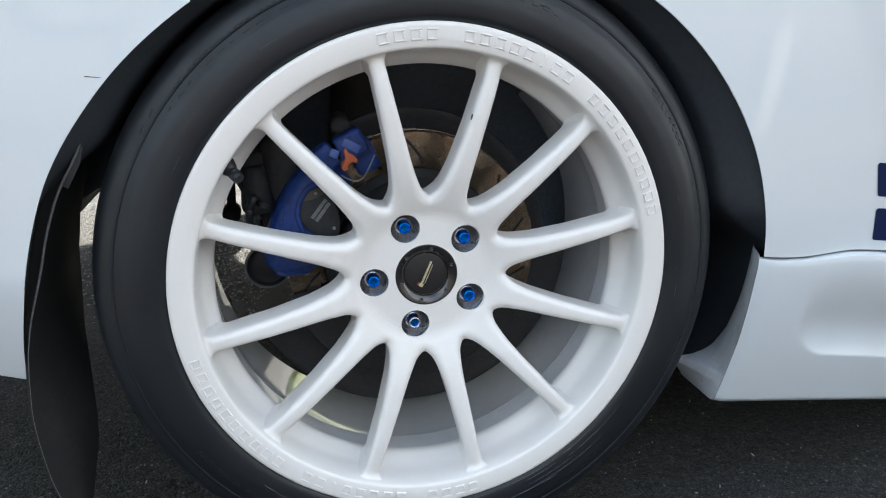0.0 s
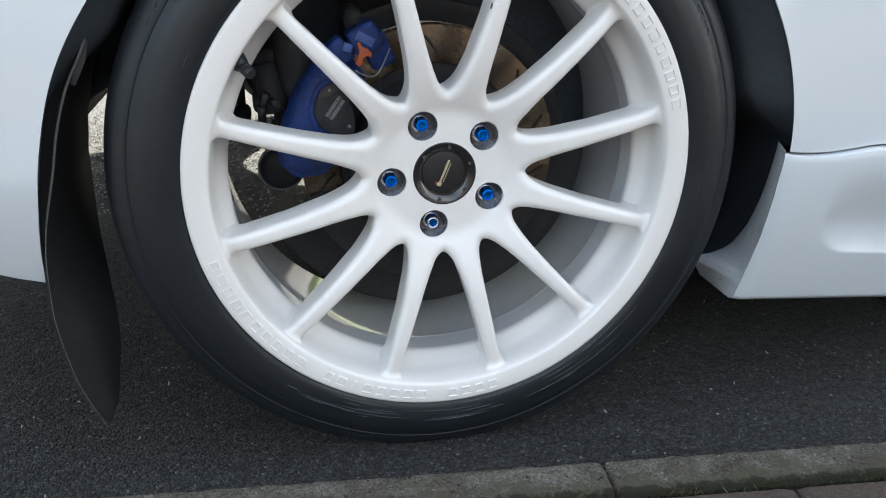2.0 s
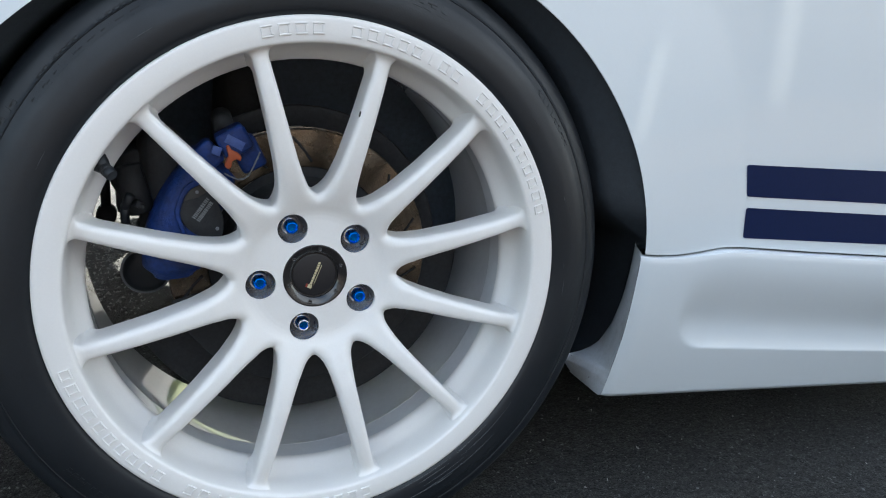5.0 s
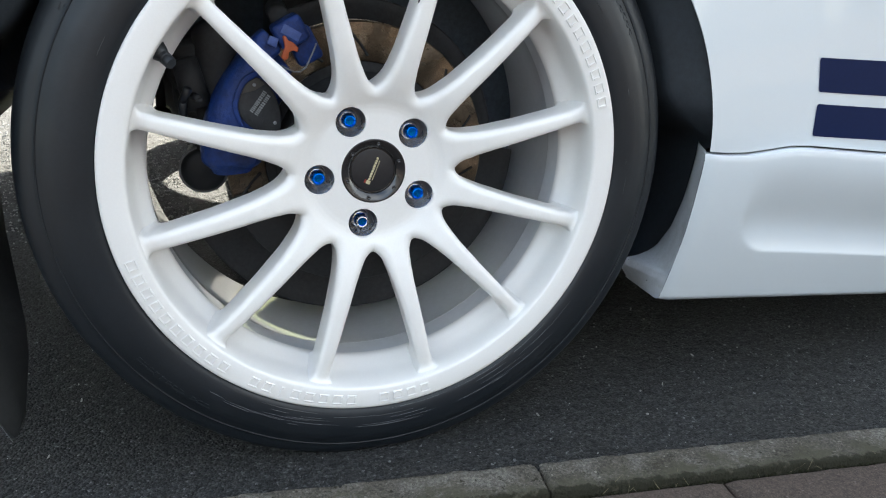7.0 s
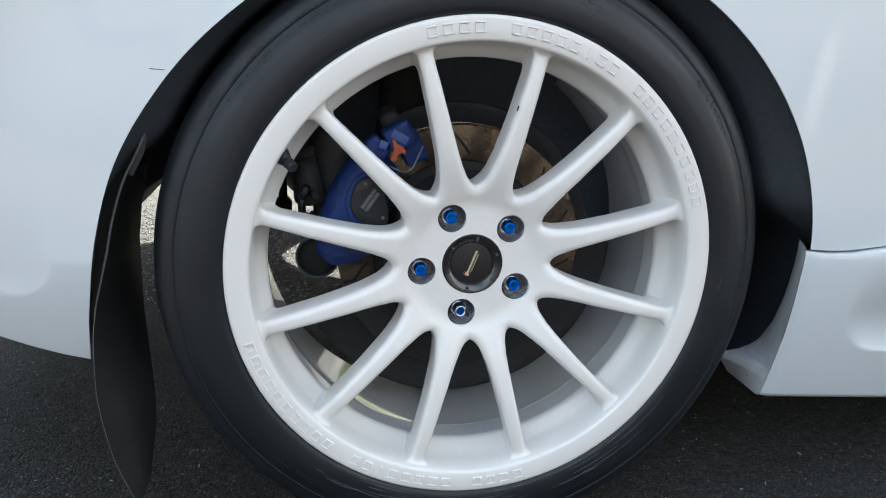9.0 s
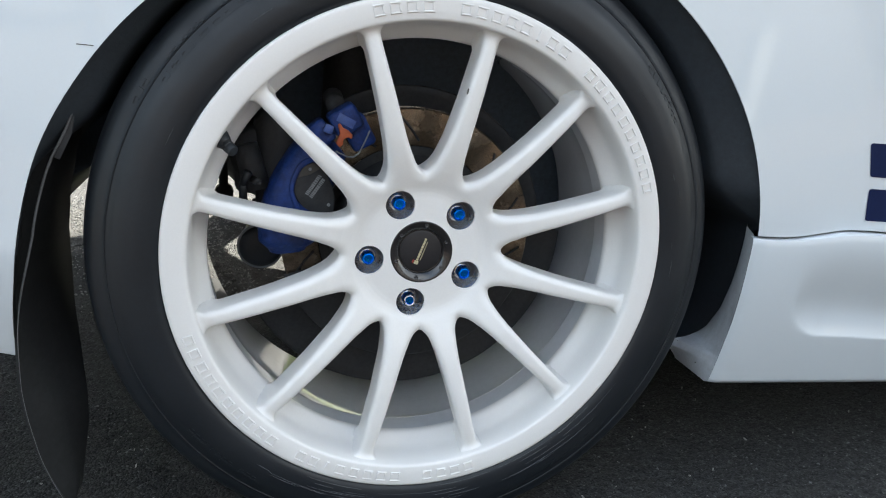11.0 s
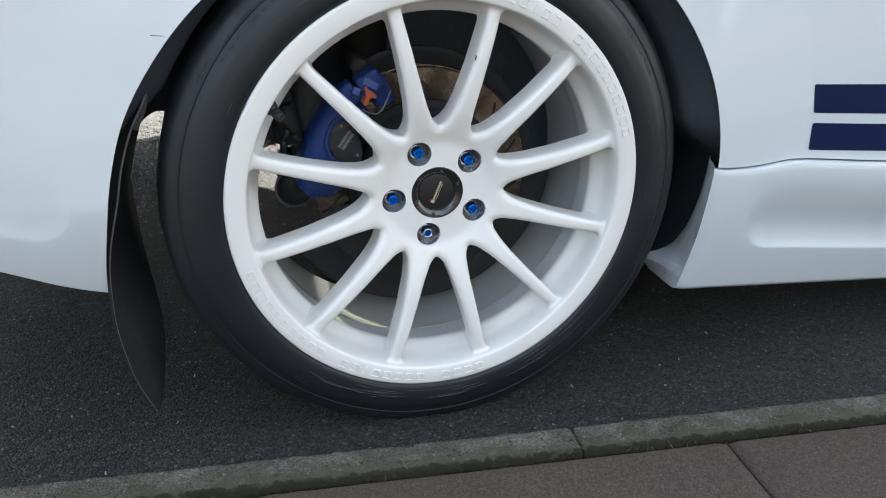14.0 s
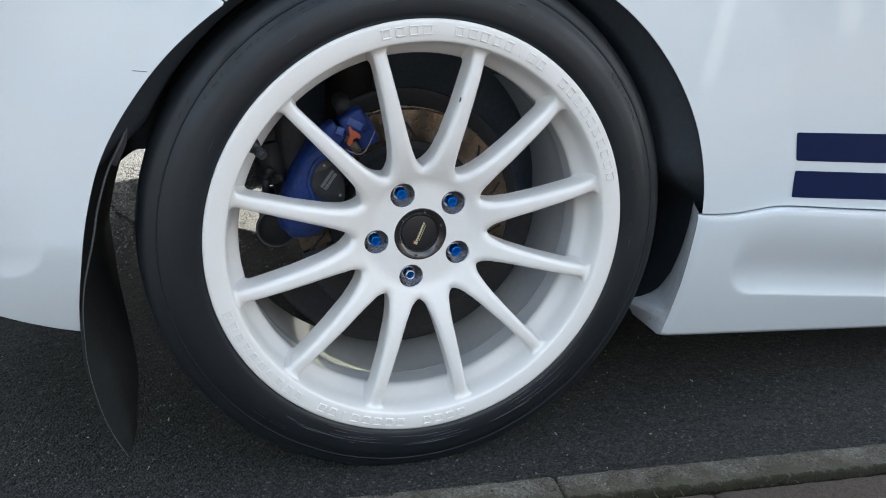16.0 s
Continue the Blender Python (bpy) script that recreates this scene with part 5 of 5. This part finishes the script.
def build_caliper():
    cal = new("brake_caliper")
    cal.empty_display_size = 0.03
    cal.parent = car
    cal.location = AXLE
    tagged(cal, "blue painted brake caliper with an orange clip")
    # main bridge: an arc over the disc
    bm = bmesh.new()
    rows = []
    n = 40
    for i in range(n + 1):
        a = 128 + (184 - 128) * i / n
        e = min(i, n - i) / n
        grow = smoothstep(0.0, 0.12, e)
        ro = 0.148 + 0.011 * grow + 0.002 * smoothstep(140, 165, a)
        ri = 0.112 - 0.010 * grow
        yf = 0.076 - 0.010 * grow
        ring = [(ri, 0.098), (ri + 0.002, yf + 0.006), (ri + 0.008, yf), (ro - 0.012, yf - 0.001), (ro - 0.004, yf + 0.004), (ro, yf + 0.012), (ro, 0.115), (ro - 0.002, 0.150), (ri, 0.152)]
        rows.append([bm.verts.new((r * math.cos(radians(a)), y, r * math.sin(radians(a)))) for r, y in ring])
    grid_faces(bm, rows, close_v=True)
    bm.faces.new(rows[0])
    bm.faces.new(rows[-1][::-1])
    bmesh.ops.recalc_face_normals(bm, faces=bm.faces)
    sharpen(part("caliper_body", bm, BLUE, cal, "dirty blue caliper body"), 42)
    # outer housing bosses at the upper end
    for r, a, sz, deep in ((0.1475, 119.5, (0.030, 0.030, 0.026), 0.074), (0.1500, 131.0, (0.026, 0.028, 0.026), 0.077), (0.129, 117.0, (0.026, 0.022, 0.034), 0.083)):
        bm = bmesh.new()
        chunk(bm, (r * math.cos(radians(a)), deep, r * math.sin(radians(a))), sz, 0.0045, 3, Matrix.Rotation(radians(-(a - 90)), 3, "Y"))
        part("boss", bm, BLUE, cal, "blue caliper boss")
    bm = bmesh.new()
    tube(bm, (-0.080, 0.088, 0.140), (-0.080, 0.120, 0.146), 0.0095, 0.0105, 24)
    part("guide_pin", bm, IRON, cal, "dark guide pin cover")
    outline = [(-0.0815, 0.1255), (-0.0785, 0.1262), (-0.0765, 0.1220), (-0.0710, 0.1195), (-0.0668, 0.1150), (-0.0680, 0.1108), (-0.0720, 0.1128), (-0.0758, 0.1108), (-0.0768, 0.1050), (-0.0800, 0.1030), (-0.0832, 0.1060), (-0.0815, 0.1110), (-0.0793, 0.1160), (-0.0805, 0.1210)]
    part("clip", slab_shape(outline, 0.0640, 0.0562, 0.0010), ORANGE, cal, "orange spring clip")
    bm = bmesh.new()
    chunk(bm, (-0.139, 0.128, 0.078), (0.046, 0.052, 0.115), 0.020, 4)
    tube(bm, (-0.170, 0.10, 0.100), (-0.160, 0.10, 0.055), 0.012, 0.014, 16)
    part("carrier", bm, IRON, cal, "dark iron caliper carrier")
    for x, z, w, h, tilt in ((-0.0730, 0.1285, 0.0185, 0.0090, 28), (-0.0900, 0.1205, 0.0090, 0.0085, 20)):
        bm = bmesh.new()
        chunk(bm, (x, 0.0600, z), (w, 0.003, h), 0.0008, 2, Matrix.Rotation(radians(tilt), 3, "Y"))
        part("worn_face", bm, BLUE_WORN, cal, "worn paler blue machined face")
    # wire spring
    bm = bmesh.new()
    pts = [(-0.049, 0.119), (-0.051, 0.114), (-0.0565, 0.1025), (-0.0600, 0.0960), (-0.0650, 0.0925), (-0.0705, 0.0922), (-0.0790, 0.0960), (-0.0830, 0.0985)]
    for (xa, za), (xb, zb) in zip(pts, pts[1:]):
        tube(bm, (xa, 0.063, za), (xb, 0.063, zb), 0.0008, n=8)
    part("wire_spring", bm, PALE, cal, "bent steel wire spring")
    # the window in the caliper with the pad's back plate
    win = rounded([(-0.1275, 0.062), (-0.118, 0.084), (-0.104, 0.090), (-0.091, 0.076), (-0.083, 0.052), (-0.086, 0.030), (-0.104, 0.034), (-0.120, 0.044), (-0.1275, 0.062)], 41, 6)[:-1].tolist()
    plate = part("pad_plate", slab_shape(win, 0.0665, 0.0625, 0.0015), IRON, cal, "dark brake pad back plate")
    rim_w = [tuple(p) for p in rounded([(-0.1230, 0.0385), (-0.1315, 0.061), (-0.120, 0.0885), (-0.1035, 0.0945)], 16, 4)] + [tuple(p) for p in rounded([(-0.0995, 0.0905), (-0.1165, 0.0835), (-0.1262, 0.0600), (-0.1190, 0.0410)], 16, 4)]
    part("window_rim", slab_shape(rim_w, 0.0665, 0.0605, 0.0012), BLUE, cal, "raised blue edge round the pad window")
    shim = [(-0.1210, 0.0720), (-0.1165, 0.0820), (-0.1055, 0.0868), (-0.0985, 0.0810), (-0.1080, 0.0752)]
    part("pad_shim", slab_shape(shim, 0.0632, 0.0619, 0.0004), CHIP, plate, "brownish worn end of the plate")
    for x, z in ((-0.1085, 0.0805), (-0.0905, 0.0440)):
        bm = bmesh.new()
        tube(bm, (x, 0.0640, z), (x, 0.0612, z), 0.0021, 0.0016, 14)
        part("rivet", bm, PALE, plate, "small pale rivet")
    # unreadable print on the plate
    bm = bmesh.new()
    t = Matrix.Rotation(radians(-54), 3, "Y")
    rng = random.Random(4)
    for row in range(2):
        x = -0.012
        while x < 0.011 - 0.002 * row:
            w = rng.uniform(0.0009, 0.0019)
            p = t @ Vector((x, 0, 0.0030 - 0.0050 * row))
            chunk(bm, (-0.1025 + p.x, 0.0622, 0.0635 + p.z), (w, 0.0004, 0.0036), 0.0, 1, t)
            x += w + 0.0007
    part("print_bars", bm, PALE, cal, "pale unreadable print bars", smooth=False)
    # bleed screw and pipe union at the outer end
    bm = bmesh.new()
    tube(bm, (-0.163, 0.086, 0.066), (-0.158, 0.072, 0.066), 0.0040, 0.0034, 12)
    tube(bm, (-0.158, 0.072, 0.066), (-0.157, 0.066, 0.066), 0.0022, 0.0018, 10)
    part("bleed_screw", bm, IRON, cal, "dull dark bleed screw")
    bm = bmesh.new()
    pts = [(-0.168, 0.080, 0.075), (-0.174, 0.085, 0.062), (-0.174, 0.092, 0.045), (-0.168, 0.1, 0.030), (-0.170, 0.13, 0.015)]
    for a, b in zip(pts, pts[1:]):
        tube(bm, a, b, 0.0042, n=12)
    part("brake_hose", bm, RUBBER, cal, "black brake hose")


build_caliper()


def build_suspension():
    bm = bmesh.new()
    tube(bm, (-0.160, 0.120, 0.395), (-0.158, 0.215, 0.395), 0.028, 0.028, 32)
    tube(bm, (-0.160, 0.112, 0.395), (-0.160, 0.120, 0.395), 0.022, 0.028, 32)
    chunk(bm, (-0.152, 0.150, 0.372), (0.062, 0.06, 0.045), 0.010, 3)
    tube(bm, (-0.165, 0.17, 0.315), (0.02, 0.19, 0.306), 0.020, 0.030, 16)
    part("control_arm", bm, IRON, car, "dark suspension arm with round bush")
    # rubber boot on the arm's outer joint
    boot = part("joint_boot", revolve([(0.0, 0.150), (0.016, 0.150), (0.0225, 0.153), (0.0245, 0.157), (0.0225, 0.161), (0.0190, 0.165), (0.0225, 0.170), (0.0190, 0.176), (0.0215, 0.182), (0.0170, 0.190), (0.0170, 0.23)], 40), RUBBER, car, "round black rubber joint boot")
    boot.location = (-0.158, 0.0, 0.283)
    part("boot_clamp", revolve([(0.0236, 0.1545), (0.0258, 0.1550), (0.0258, 0.1590), (0.0236, 0.1595)], 40), PALE, boot, "dull pale clamp ring")
    # added upright that only darkens the bright gap left of the caliper
    bm = bmesh.new()
    tube(bm, (-0.1985, 0.25, 0.325), (-0.1985, 0.25, 0.43), 0.0055, n=14)
    for z in (0.325, 0.43):
        tube(bm, (-0.1985, 0.238, z), (-0.1985, 0.262, z), 0.011, n=20)
    part("drop_link", bm, IRON, car, "added dark upright rod that covers a bright gap")
    bm = bmesh.new()
    chunk(bm, (0.0, 0.175, 0.306), (0.11, 0.08, 0.15), 0.02, 3)
    tube(bm, (0.0, 0.20, 0.31), (0.0, 0.70, 0.32), 0.030, 0.024, 20)
    tube(bm, (-0.06, 0.20, 0.36), (-0.03, 0.28, 0.62), 0.030, 0.034, 20)
    part("knuckle", bm, IRON, car, "dark iron hub carrier and damper")


build_suspension()
